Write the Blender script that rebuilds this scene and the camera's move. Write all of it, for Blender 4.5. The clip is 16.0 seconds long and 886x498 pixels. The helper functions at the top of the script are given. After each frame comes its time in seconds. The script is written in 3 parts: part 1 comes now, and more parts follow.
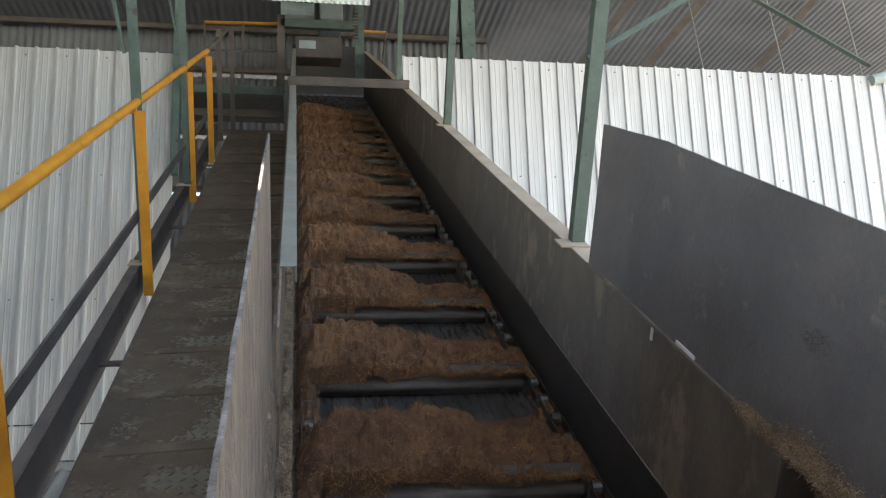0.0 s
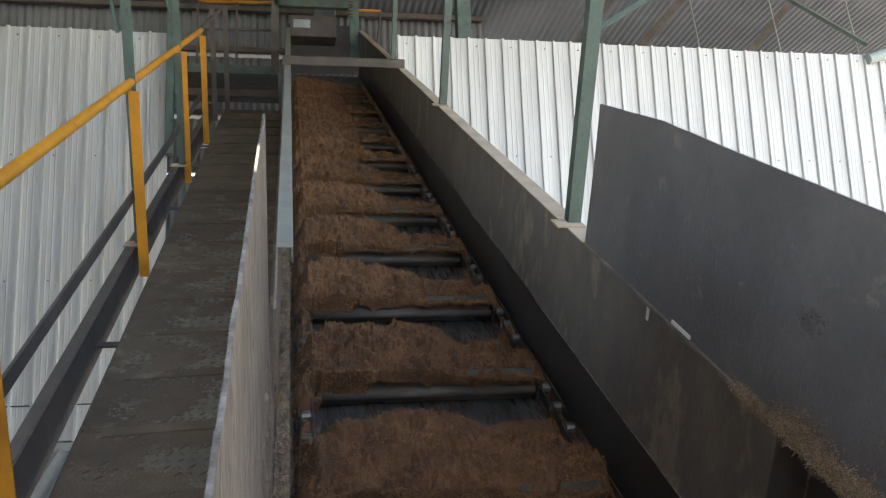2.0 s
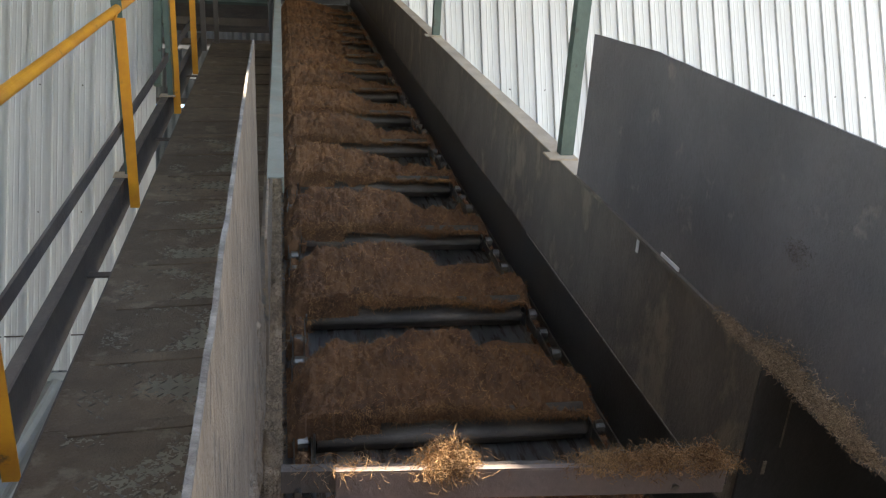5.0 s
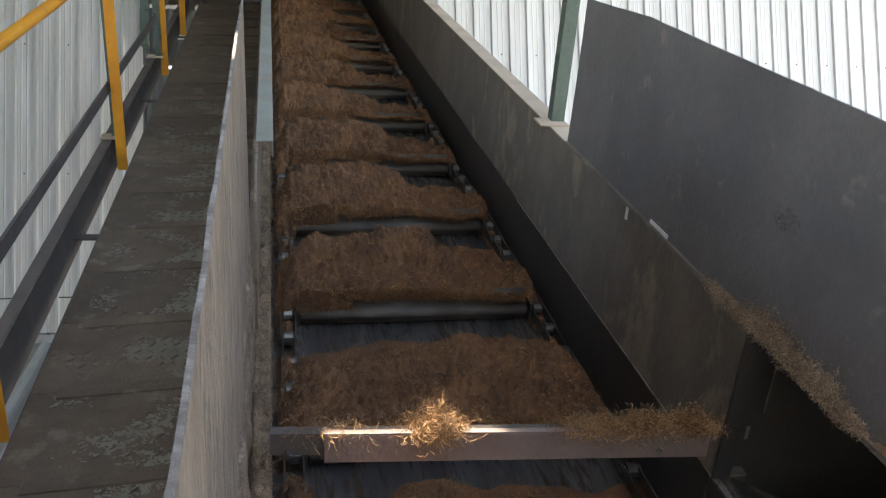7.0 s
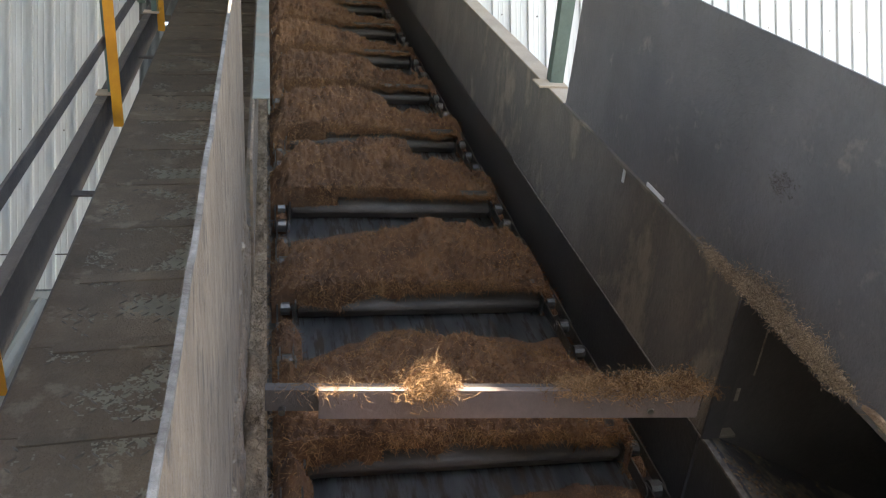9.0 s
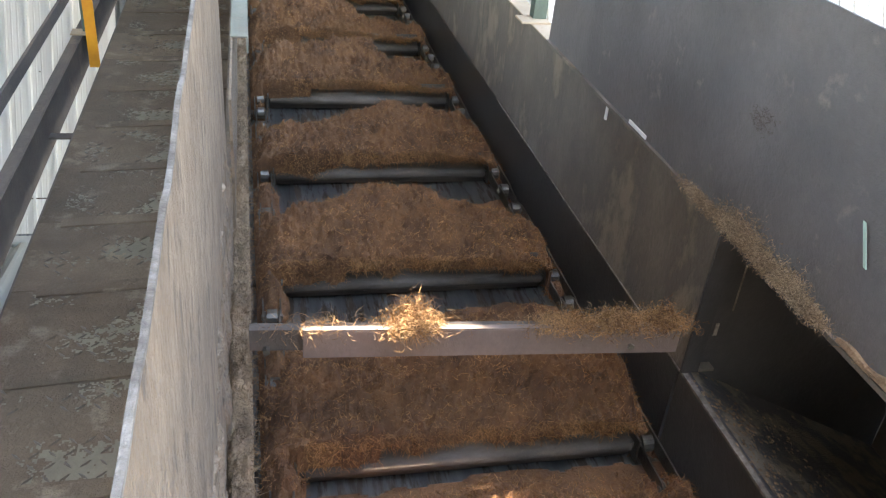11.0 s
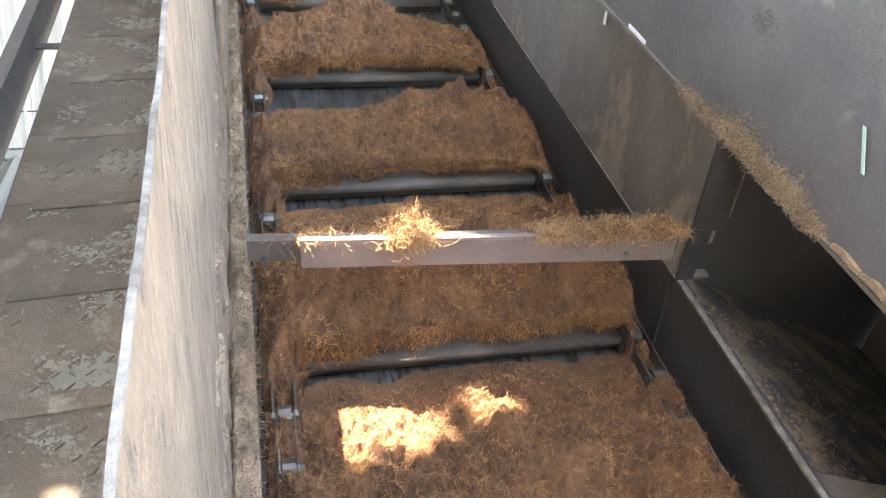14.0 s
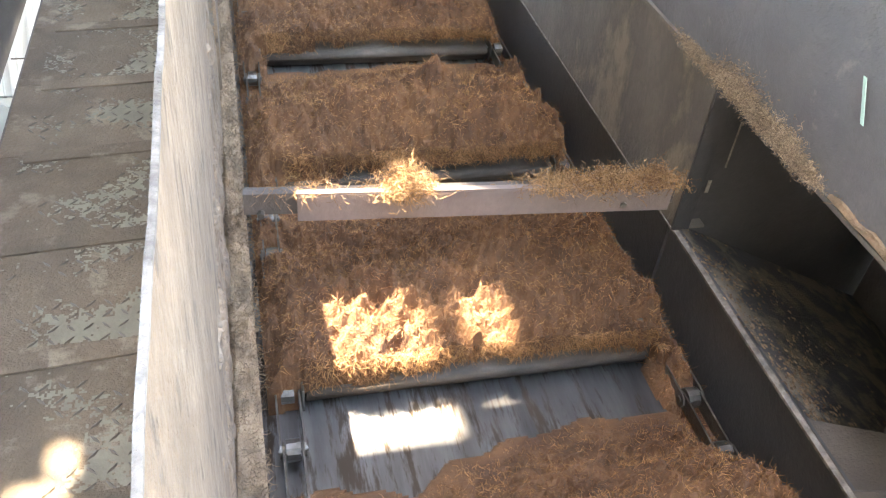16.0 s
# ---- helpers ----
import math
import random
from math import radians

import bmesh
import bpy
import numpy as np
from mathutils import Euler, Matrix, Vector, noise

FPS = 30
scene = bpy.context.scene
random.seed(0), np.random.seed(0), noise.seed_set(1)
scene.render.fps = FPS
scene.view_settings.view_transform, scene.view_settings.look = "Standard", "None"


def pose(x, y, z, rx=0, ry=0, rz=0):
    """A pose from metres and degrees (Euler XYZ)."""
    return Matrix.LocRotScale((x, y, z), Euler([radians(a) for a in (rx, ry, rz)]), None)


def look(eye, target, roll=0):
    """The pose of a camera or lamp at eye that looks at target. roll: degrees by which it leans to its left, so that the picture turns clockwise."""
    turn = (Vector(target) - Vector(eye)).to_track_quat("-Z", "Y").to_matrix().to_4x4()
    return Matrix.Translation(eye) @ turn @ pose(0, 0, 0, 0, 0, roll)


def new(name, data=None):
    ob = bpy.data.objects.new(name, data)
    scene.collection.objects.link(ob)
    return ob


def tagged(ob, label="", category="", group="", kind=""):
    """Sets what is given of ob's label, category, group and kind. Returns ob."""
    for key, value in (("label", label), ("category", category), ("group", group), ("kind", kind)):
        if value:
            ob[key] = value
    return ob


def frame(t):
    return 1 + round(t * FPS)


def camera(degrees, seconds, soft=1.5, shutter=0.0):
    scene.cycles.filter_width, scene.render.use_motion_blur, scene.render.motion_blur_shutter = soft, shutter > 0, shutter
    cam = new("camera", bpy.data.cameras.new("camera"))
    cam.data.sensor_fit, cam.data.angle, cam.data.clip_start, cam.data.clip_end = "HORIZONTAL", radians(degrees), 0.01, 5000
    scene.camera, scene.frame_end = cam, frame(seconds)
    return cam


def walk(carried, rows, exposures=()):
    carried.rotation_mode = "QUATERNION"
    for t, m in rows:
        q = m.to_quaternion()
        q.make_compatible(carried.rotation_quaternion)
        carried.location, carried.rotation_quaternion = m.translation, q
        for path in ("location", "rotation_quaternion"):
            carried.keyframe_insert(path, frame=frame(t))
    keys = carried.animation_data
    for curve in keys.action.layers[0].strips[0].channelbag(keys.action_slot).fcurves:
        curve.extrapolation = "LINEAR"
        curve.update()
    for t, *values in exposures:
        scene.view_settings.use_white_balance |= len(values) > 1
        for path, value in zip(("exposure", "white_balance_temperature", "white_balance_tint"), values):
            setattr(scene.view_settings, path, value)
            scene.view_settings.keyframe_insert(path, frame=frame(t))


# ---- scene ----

EYE = Vector((0.0, 0.0, 3.2))        # mean eye point; ground is z = 0
INCLINE = 28.3                       # slope of the conveyor in degrees

cam = camera(55.2, 16.0, soft=1.2)
PATH = [  # seconds, x, y, z from the eye point, yaw, pitch, lean
    (0.0, -0.0063, -0.0029, 0.0134, -10.09, 11.25, 1.86),
    (0.5, -0.0111, -0.0001, 0.0141, -10.25, 11.15, 1.92),
    (1.0, -0.0119, -0.0011, 0.0134, -10.28, 10.73, 2.05),
    (1.5, -0.0088, -0.0017, 0.0159, -10.31, 10.26, 2.21),
    (2.0, -0.0086, -0.0032, 0.0152, -10.34, 9.89, 2.05),
    (2.5, -0.0066, -0.0035, 0.0153, -10.35, 9.49, 1.87),
    (3.0, -0.0082, -0.0039, 0.0145, -10.24, 8.04, 1.60),
    (3.5, -0.0066, -0.0017, 0.0139, -10.48, 7.59, 1.77),
    (4.0, -0.0076, -0.0037, 0.0085, -10.51, 7.08, 2.00),
    (6.5, -0.0015, -0.0036, 0.0021, -11.16, 3.51, 1.20),
    (7.0, -0.0062, -0.0035, 0.0019, -11.38, 3.15, 1.28),
    (7.5, -0.0004, -0.0060, -0.0010, -11.37, 2.32, 0.89),
    (8.0, -0.0001, -0.0043, -0.0001, -11.21, 1.91, 0.45),
    (8.5, -0.0002, -0.0046, -0.0025, -11.15, 1.16, 0.28),
    (9.0, -0.0031, -0.0065, -0.0046, -11.53, 0.61, 0.54),
    (11.5, 0.0069, -0.0108, -0.0096, -12.46, -4.06, 1.06),
    (12.0, 0.0057, 0.0044, -0.0103, -12.68, -4.56, 1.11),
    (12.5, -0.0053, -0.0047, -0.0030, -12.95, -5.87, 1.57),
    (13.0, 0.0066, -0.0097, -0.0123, -12.62, -6.89, 1.68),
    (13.5, 0.0056, -0.0103, -0.0131, -12.58, -7.90, 1.64),
    (14.0, 0.0069, -0.0094, -0.0139, -12.48, -9.38, 1.53),
    (14.5, -0.0032, -0.0054, -0.0019, -12.75, -10.58, 1.58),
    (15.0, 0.0018, -0.0046, -0.0087, -12.56, -11.65, 1.67),
    (15.5, -0.0004, -0.0058, -0.0070, -12.84, -12.70, 1.68),
    (16.0, -0.0068, -0.0029, 0.0011, -13.01, -13.05, 1.82),
]


def gaze(x, y, z, yaw, pitch, lean):
    a, p = radians(yaw), radians(pitch)
    eye = EYE + Vector((x, y, z))
    return look(eye, eye + Vector((-math.sin(a) * math.cos(p), math.cos(a) * math.cos(p), math.sin(p))), -lean)


walk(cam, [(t, gaze(*row)) for t, *row in PATH],
     exposures=[(0.0, 2.72, 7250, 10), (4.0, 2.68, 7300, 10), (6.5, 2.75, 7300, 10), (9.0, 3.05, 7300, 10), (11.5, 4.0, 7350, 10), (16.0, 4.75, 7500, 10)])

# ---- light ----
# the sun stands high behind the camera, a little to its left
TO_SUN = (Matrix.Rotation(radians(INCLINE), 3, "X") @ Vector((-0.2, 0.3, 1.0))).normalized()
SUN_EL, SUN_AZ = math.asin(TO_SUN.z), math.atan2(TO_SUN.x, TO_SUN.y)
world = bpy.data.worlds.new("sky")
scene.world = world
world.use_nodes = True
nt = world.node_tree
sky = nt.nodes.new("ShaderNodeTexSky")
sky.sky_type = "NISHITA"
sky.sun_disc = False
sky.sun_elevation, sky.sun_rotation = SUN_EL, SUN_AZ
nt.nodes["Background"].inputs["Strength"].default_value = 0.15
nt.links.new(sky.outputs[0], nt.nodes["Background"].inputs["Color"])
sun_data = bpy.data.lights.new("sun", "SUN")
sun_data.energy, sun_data.angle, sun_data.color = 5.0, radians(0.5), (1.0, 0.95, 0.86)
sun = new("sun", sun_data)
sun.matrix_basis = look(TO_SUN * 30, (0, 0, 0))


# ---- materials ----
def surf(name, light, dark, rough=0.7, metal=0.0, scale=3.0, grain=60.0, bump=0.3, stain=None, stain_scale=1.5, stain_at=0.55, stretch=(1, 1, 1), vary=0.12, stain_rough=None, grain_mix=0.5, strands=0.0):
    """Two-tone surface with large blotches, fine grain, relief and optional stains of another colour."""
    m = bpy.data.materials.new(name)
    m.use_nodes = True
    n, link = m.node_tree.nodes, m.node_tree.links.new
    b = n["Principled BSDF"]
    b.inputs["Metallic"].default_value = metal
    co = n.new("ShaderNodeTexCoord")
    mp = n.new("ShaderNodeMapping")
    mp.inputs["Scale"].default_value = stretch
    link(co.outputs["Object"], mp.inputs["Vector"])
    info = n.new("ShaderNodeObjectInfo")
    add = n.new("ShaderNodeVectorMath")
    add.operation = "MULTIPLY_ADD"
    add.inputs[1].default_value = (7, 5, 3)
    link(info.outputs["Random"], add.inputs[0])
    link(mp.outputs[0], add.inputs[2])

    def tex(s, detail, r=0.6):
        t = n.new("ShaderNodeTexNoise")
        t.inputs["Scale"].default_value, t.inputs["Detail"].default_value, t.inputs["Roughness"].default_value = s, detail, r
        link(add.outputs[0], t.inputs["Vector"])
        return t

    def ramp(source, lo, hi):
        r = n.new("ShaderNodeMapRange")
        r.inputs["From Min"].default_value, r.inputs["From Max"].default_value = lo, hi
        link(source, r.inputs["Value"])
        return r.outputs[0]

    def mix(fac, a, c, mode="MIX"):
        x = n.new("ShaderNodeMix")
        x.data_type, x.blend_type = "RGBA", mode
        for key, v in ((0, fac), (6, a), (7, c)):
            if hasattr(v, "links"):
                link(v, x.inputs[key])
            else:
                x.inputs[key].default_value = v if key == 0 else (*v, 1)
        return x.outputs[2]

    big, fine = tex(scale, 5), tex(grain, 4, 0.7)
    col = mix(ramp(big.outputs[0], 0.35, 0.65), light, dark)
    col = mix(ramp(fine.outputs[0], 0.3, 0.75), col, mix(grain_mix, col, dark))
    rr = rough
    if stain:
        st = ramp(tex(stain_scale, 8, 0.68).outputs[0], stain_at, stain_at + 0.09)
        col = mix(st, col, stain)
        if stain_rough is not None:
            sr = n.new("ShaderNodeMapRange")
            sr.inputs["To Min"].default_value, sr.inputs["To Max"].default_value = rough, stain_rough
            link(st, sr.inputs["Value"])
            link(sr.outputs[0], b.inputs["Roughness"])
            rr = None
    hsv = n.new("ShaderNodeHueSaturation")
    v = n.new("ShaderNodeMapRange")
    v.inputs["To Min"].default_value, v.inputs["To Max"].default_value = 1 - vary, 1 + vary
    link(info.outputs["Random"], v.inputs["Value"])
    if strands:
        geo = n.new("ShaderNodeNewGeometry")
        tone = n.new("ShaderNodeMapRange")
        tone.inputs["To Min"].default_value, tone.inputs["To Max"].default_value = 1 - strands, 1 + strands
        link(geo.outputs["Random Per Island"], tone.inputs["Value"])
        both = n.new("ShaderNodeMath")
        both.operation = "MULTIPLY"
        link(v.outputs[0], both.inputs[0])
        link(tone.outputs[0], both.inputs[1])
        v = both
    link(v.outputs[0], hsv.inputs["Value"])
    link(col, hsv.inputs["Color"])
    link(hsv.outputs[0], b.inputs["Base Color"])
    if rr is not None:
        b.inputs["Roughness"].default_value = rough
    bp = n.new("ShaderNodeBump")
    bp.inputs["Strength"].default_value, bp.inputs["Distance"].default_value = bump, 0.01
    link(fine.outputs[0], bp.inputs["Height"])
    link(bp.outputs[0], b.inputs["Normal"])
    return m


CLAD = surf("aluminium_cladding", (0.55, 0.54, 0.515), (0.42, 0.41, 0.39), 0.5, 0.0, 1.6, 30, 0.0, stretch=(6, 1, 0.35), stain=(0.45, 0.42, 0.38), stain_scale=1.3, stain_at=0.68, vary=0.05, grain_mix=0.3)
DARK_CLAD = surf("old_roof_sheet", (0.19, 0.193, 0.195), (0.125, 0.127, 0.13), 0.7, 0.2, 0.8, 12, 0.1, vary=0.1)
SKYLIGHT = surf("pale_roof_sheet", (0.75, 0.76, 0.74), (0.6, 0.6, 0.58), 0.6, 0.0, 1.0, 12, 0.1)
GREEN = surf("chipped_green_paint", (0.09, 0.128, 0.102), (0.052, 0.075, 0.061), 0.65, 0.0, 4, 40, 0.25, stain=(0.05, 0.04, 0.033), stain_scale=9, stain_at=0.57)
YELLOW = surf("yellow_paint", (0.56, 0.245, 0.012), (0.42, 0.16, 0.01), 0.5, 0.0, 6, 50, 0.15, stain=(0.13, 0.07, 0.03), stain_scale=10, stain_at=0.63)
RUSTY = surf("brown_weathered_steel", (0.125, 0.10, 0.082), (0.07, 0.058, 0.050), 0.75, 0.2, 4, 60, 0.4, stain=(0.14, 0.11, 0.085), stain_scale=4, stain_at=0.6)
WALKPLATE = surf("dusty_tread_plate", (0.145, 0.105, 0.068), (0.082, 0.060, 0.040), 0.9, 0.0, 5, 80, 0.9, stain=(0.18, 0.14, 0.098), stain_scale=6, stain_at=0.56, vary=0.2)
LUG = surf("worn_tread_lug", (0.12, 0.098, 0.072), (0.07, 0.057, 0.042), 0.6, 0.2, 9, 90, 0.3)
SCUFF = surf("scuffed_tread_metal", (0.195, 0.172, 0.128), (0.13, 0.112, 0.082), 0.6, 0.2, 8, 60, 0.3)
DUSTY = surf("dust_caked_plate", (0.34, 0.245, 0.165), (0.19, 0.135, 0.09), 0.95, 0.0, 9, 55, 1.6, stain=(0.13, 0.095, 0.07), stain_scale=22, stain_at=0.545, stretch=(1, 1.3, 0.7), grain_mix=0.95)
EDGE = surf("worn_plate_edge", (0.30, 0.265, 0.225), (0.11, 0.09, 0.072), 0.75, 0.0, 30, 120, 0.6)
WALL = surf("grey_dirty_trough_plate", (0.19, 0.162, 0.135), (0.10, 0.088, 0.076), 0.85, 0.0, 4, 70, 0.6, stain=(0.23, 0.19, 0.145), stain_scale=4, stain_at=0.53, stretch=(1, 1, 0.6))
LINER = surf("black_polished_liner", (0.072, 0.069, 0.068), (0.045, 0.044, 0.044), 0.4, 0.2, 4, 60, 0.2, stain=(0.09, 0.08, 0.07), stain_scale=7, stain_at=0.66, stain_rough=0.8)
HOOD = surf("dark_hood_plate", (0.18, 0.167, 0.159), (0.118, 0.111, 0.108), 0.7, 0.0, 2.5, 60, 0.5, stain=(0.24, 0.21, 0.18), stain_scale=7, stain_at=0.62)
CAPSTEEL = surf("dusty_angle_cap", (0.46, 0.355, 0.25), (0.33, 0.25, 0.175), 0.9, 0.0, 5, 80, 0.6)
GREYGREEN = surf("pale_green_channel", (0.27, 0.265, 0.215), (0.18, 0.175, 0.14), 0.8, 0.0, 5, 60, 0.4, stain=(0.26, 0.21, 0.16), stain_scale=5, stain_at=0.55)
DECK = surf("scraped_deck_steel", (0.19, 0.18, 0.172), (0.085, 0.08, 0.076), 0.38, 0.8, 3, 14, 0.06, stretch=(5, 0.7, 1), stain=(0.075, 0.052, 0.035), stain_scale=7, stain_at=0.50, stain_rough=0.9)
FLIGHT = surf("worn_flight_steel", (0.15, 0.115, 0.085), (0.065, 0.05, 0.038), 0.7, 0.1, 6, 50, 0.4, stretch=(1, 2, 2), stain=(0.27, 0.25, 0.22), stain_scale=6, stain_at=0.63, stain_rough=0.45)
CHAIN = surf("greased_chain_steel", (0.20, 0.18, 0.155), (0.08, 0.07, 0.058), 0.4, 0.8, 14, 70, 0.3)
BAR = surf("brown_crossbar_steel", (0.25, 0.19, 0.16), (0.17, 0.13, 0.115), 0.55, 0.2, 5, 60, 0.25, stain=(0.08, 0.065, 0.055), stain_scale=6, stain_at=0.63)
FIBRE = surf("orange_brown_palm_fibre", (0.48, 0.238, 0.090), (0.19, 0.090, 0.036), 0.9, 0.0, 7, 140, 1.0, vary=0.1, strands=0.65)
# heap body, a darker tone than the strands bristling from it
FIBRE_CORE = surf("matted_dark_fibre", (0.25, 0.116, 0.046), (0.10, 0.045, 0.02), 0.95, 0.0, 9, 120, 1.0, vary=0.1)
STRAW = surf("dry_straw_fibre", (0.36, 0.205, 0.09), (0.18, 0.095, 0.04), 0.85, 0.0, 9, 90, 0.5, vary=0.1, strands=0.65)
TAN = surf("tan_dry_fibre", (0.43, 0.31, 0.195), (0.23, 0.16, 0.10), 0.9, 0.0, 9, 90, 0.6, vary=0.1, strands=0.6)
DUST = surf("fibrous_dust", (0.36, 0.245, 0.148), (0.16, 0.108, 0.066), 0.95, 0.0, 18, 90, 1.4, strands=0.4)
CONCRETE = surf("concrete", (0.33, 0.32, 0.30), (0.24, 0.23, 0.21), 0.9, 0.0, 0.8, 20, 0.4)
MACHINE = surf("grey_green_machine_paint", (0.30, 0.34, 0.32), (0.2, 0.23, 0.22), 0.6, 0.0, 3, 40, 0.2)
# for the added unseen walls, kept pale so that they bounce light
BOUNCE_WALL = surf("bounce_wall_paint", (0.6, 0.59, 0.56), (0.5, 0.49, 0.46), 0.9, 0.0, 0.7, 9, 0.2)


# ---- building blocks ----
SLOPE = Matrix.Translation(EYE) @ Matrix.Rotation(radians(INCLINE), 4, "X")   # x across, y up the slope, z square to it


def mesh_of(name, bm, material):
    me = bpy.data.meshes.new(name)
    bm.to_mesh(me)
    bm.free()
    for m in material if isinstance(material, (list, tuple)) else [material]:
        me.materials.append(m)
    return me


def part(name, bm, material, parent, label=""):
    data = bm if isinstance(bm, bpy.types.Mesh) else mesh_of(name, bm, material)
    ob = new(name, data)
    ob.parent = parent
    if label:
        tagged(ob, label)
    return ob


def thing(name, label, category, at=None, group="", kind=""):
    ob = new(name)
    ob.empty_display_size = 0.1
    ob.matrix_basis = at if at is not None else SLOPE
    return tagged(ob, label, category, group, kind)


def solid(name, bm, material, label, category, at=None, group="", kind=""):
    ob = new(name, bm if isinstance(bm, bpy.types.Mesh) else mesh_of(name, bm, material))
    ob.matrix_basis = at if at is not None else SLOPE
    return tagged(ob, label, category, group, kind)


def box(bm, x0, x1, y0, y1, z0, z1, bevel=0.0, mat=0):
    made = bmesh.ops.create_cube(bm, size=1.0)["verts"]
    for v in made:
        v.co = Vector((x0 + (v.co.x + 0.5) * (x1 - x0), y0 + (v.co.y + 0.5) * (y1 - y0), z0 + (v.co.z + 0.5) * (z1 - z0)))
    faces = {f for v in made for f in v.link_faces}
    for f in faces:
        f.material_index = mat
    if bevel:
        edges = list({e for v in made for e in v.link_edges})
        bmesh.ops.bevel(bm, geom=edges, offset=bevel, segments=2, affect="EDGES", profile=0.6)
    return bm


def boxed(*args, **kw):
    return box(bmesh.new(), *args, **kw)


def rod(bm, a, b, r, sides=10, r2=None):
    a, b = Vector(a), Vector(b)
    m = Matrix.Translation((a + b) / 2) @ (b - a).to_track_quat("Z", "Y").to_matrix().to_4x4()
    bmesh.ops.create_cone(bm, cap_ends=True, segments=sides, radius1=r, radius2=r if r2 is None else r2, depth=(b - a).length, matrix=m)
    return bm


def beam(bm, a, b, w, h, roll=0.0):
    """A square-edged bar from a to b."""
    a, b = Vector(a), Vector(b)
    m = Matrix.Translation((a + b) / 2) @ (b - a).to_track_quat("Z", "Y").to_matrix().to_4x4() @ Matrix.Rotation(roll, 4, "Z")
    bmesh.ops.create_cube(bm, size=1.0, matrix=m @ Matrix.Diagonal((w, h, (b - a).length, 1)))
    return bm


def angle_iron(bm, a, b, leg, thick, side=1, roll=0.0):
    """An L section from a to b."""
    a, b = Vector(a), Vector(b)
    m = Matrix.Translation(a) @ (b - a).to_track_quat("Z", "Y").to_matrix().to_4x4() @ Matrix.Rotation(roll, 4, "Z")
    n = (b - a).length
    pts = [(0, 0), (leg * side, 0), (leg * side, thick), (thick * side, thick), (thick * side, leg), (0, leg)]
    lo = [bm.verts.new(m @ Vector((x, y, 0))) for x, y in pts]
    hi = [bm.verts.new(m @ Vector((x, y, n))) for x, y in pts]
    for i in range(6):
        j = (i + 1) % 6
        bm.faces.new((lo[i], lo[j], hi[j], hi[i]))
    bm.faces.new(lo[::-1])
    bm.faces.new(hi)
    bmesh.ops.recalc_face_normals(bm, faces=bm.faces)
    return bm


def plate(x0, x1, s0, s1, n0, n1, cut_x, cut_s, cut_n, wobble=0.0, seed=0):
    """A plate cut into a grid whose skin wavers a little."""
    bm = boxed(x0, x1, s0, s1, n0, n1)
    for axis, cuts in ((0, cut_x), (1, cut_s), (2, cut_n)):
        lo, hi = ((x0, x1), (s0, s1), (n0, n1))[axis]
        for i in range(1, cuts):
            co = Vector((0, 0, 0))
            co[axis] = lo + (hi - lo) * i / cuts
            no = Vector((0, 0, 0))
            no[axis] = 1
            bmesh.ops.bisect_plane(bm, geom=bm.verts[:] + bm.edges[:] + bm.faces[:], plane_co=co, plane_no=no)
    if wobble:
        for v in bm.verts:
            q = Vector((seed * 7.3, v.co.y * 1.7, v.co.z * 2.3))
            v.co.x += wobble * noise.noise(q)
    return bm


def strand(bm, p, way, length, w, rnd, curl=0.5, bends=2, mat=0):
    """A thin curled fibre as a narrow bent ribbon."""
    way = Vector(way).normalized()
    side = way.cross(Vector((rnd.uniform(-1, 1), rnd.uniform(-1, 1), rnd.uniform(-1, 1))))
    if side.length < 1e-3:
        return
    side = side.normalized() * w
    q = Vector(p)
    last = (bm.verts.new(q - side), bm.verts.new(q + side))
    for k in range(bends):
        way = (way + Vector((rnd.uniform(-1, 1), rnd.uniform(-1, 1), rnd.uniform(-1, 1))) * curl).normalized()
        q = q + way * length / bends
        if k == bends - 1:
            bm.faces.new((last[0], last[1], bm.verts.new(q))).material_index = mat
        else:
            nxt = (bm.verts.new(q - side), bm.verts.new(q + side))
            bm.faces.new((last[0], last[1], nxt[1], nxt[0])).material_index = mat
            last = nxt


def heap(length, width, shape, steps, count, rnd, size=(0.02, 0.05), thick=0.0011, rough=0.02, lift=0.35, skirt=None, mat=0):
    """A heap over [0, width] x [0, length] whose height is shape(x, y), bristling with fibres."""
    bm = bmesh.new()
    nx, ny = steps

    def h(x, y):
        z = shape(x, y)
        if z <= 0:
            return skirt(x, y) if skirt else -0.006
        k = min(1.0, z / 0.05)
        return z + k * rough * (1.3 * noise.noise(Vector((x * 9, y * 9, rough * 90))) + 0.9 * noise.noise(Vector((x * 26, y * 26, 3.1))) + 0.5 * noise.noise(Vector((x * 55, y * 55, 9.1))) - 0.9 * abs(noise.noise(Vector((x * 38, y * 38, 6.4)))))

    grid = [[bm.verts.new((width * i / nx, length * j / ny, h(width * i / nx, length * j / ny))) for i in range(nx + 1)] for j in range(ny + 1)]
    for j in range(ny):
        for i in range(nx):
            q = (grid[j][i], grid[j][i + 1], grid[j + 1][i + 1], grid[j + 1][i])
            if max(shape(v.co.x, v.co.y) for v in q) > 0:
                bm.faces.new(q)
    for v in [v for v in bm.verts if not v.link_faces]:
        bm.verts.remove(v)
    n = 0
    while n < count:
        x, y = rnd.uniform(0, width), rnd.uniform(0, length)
        n += 1
        if shape(x, y) <= 0.004:
            continue
        z = h(x, y)
        strand(bm, (x, y, z - 0.004), (rnd.uniform(-1, 1), rnd.uniform(-1, 1), rnd.uniform(-0.15, lift)), rnd.uniform(*size), thick, rnd, 1.2, 3, mat)
    return bm


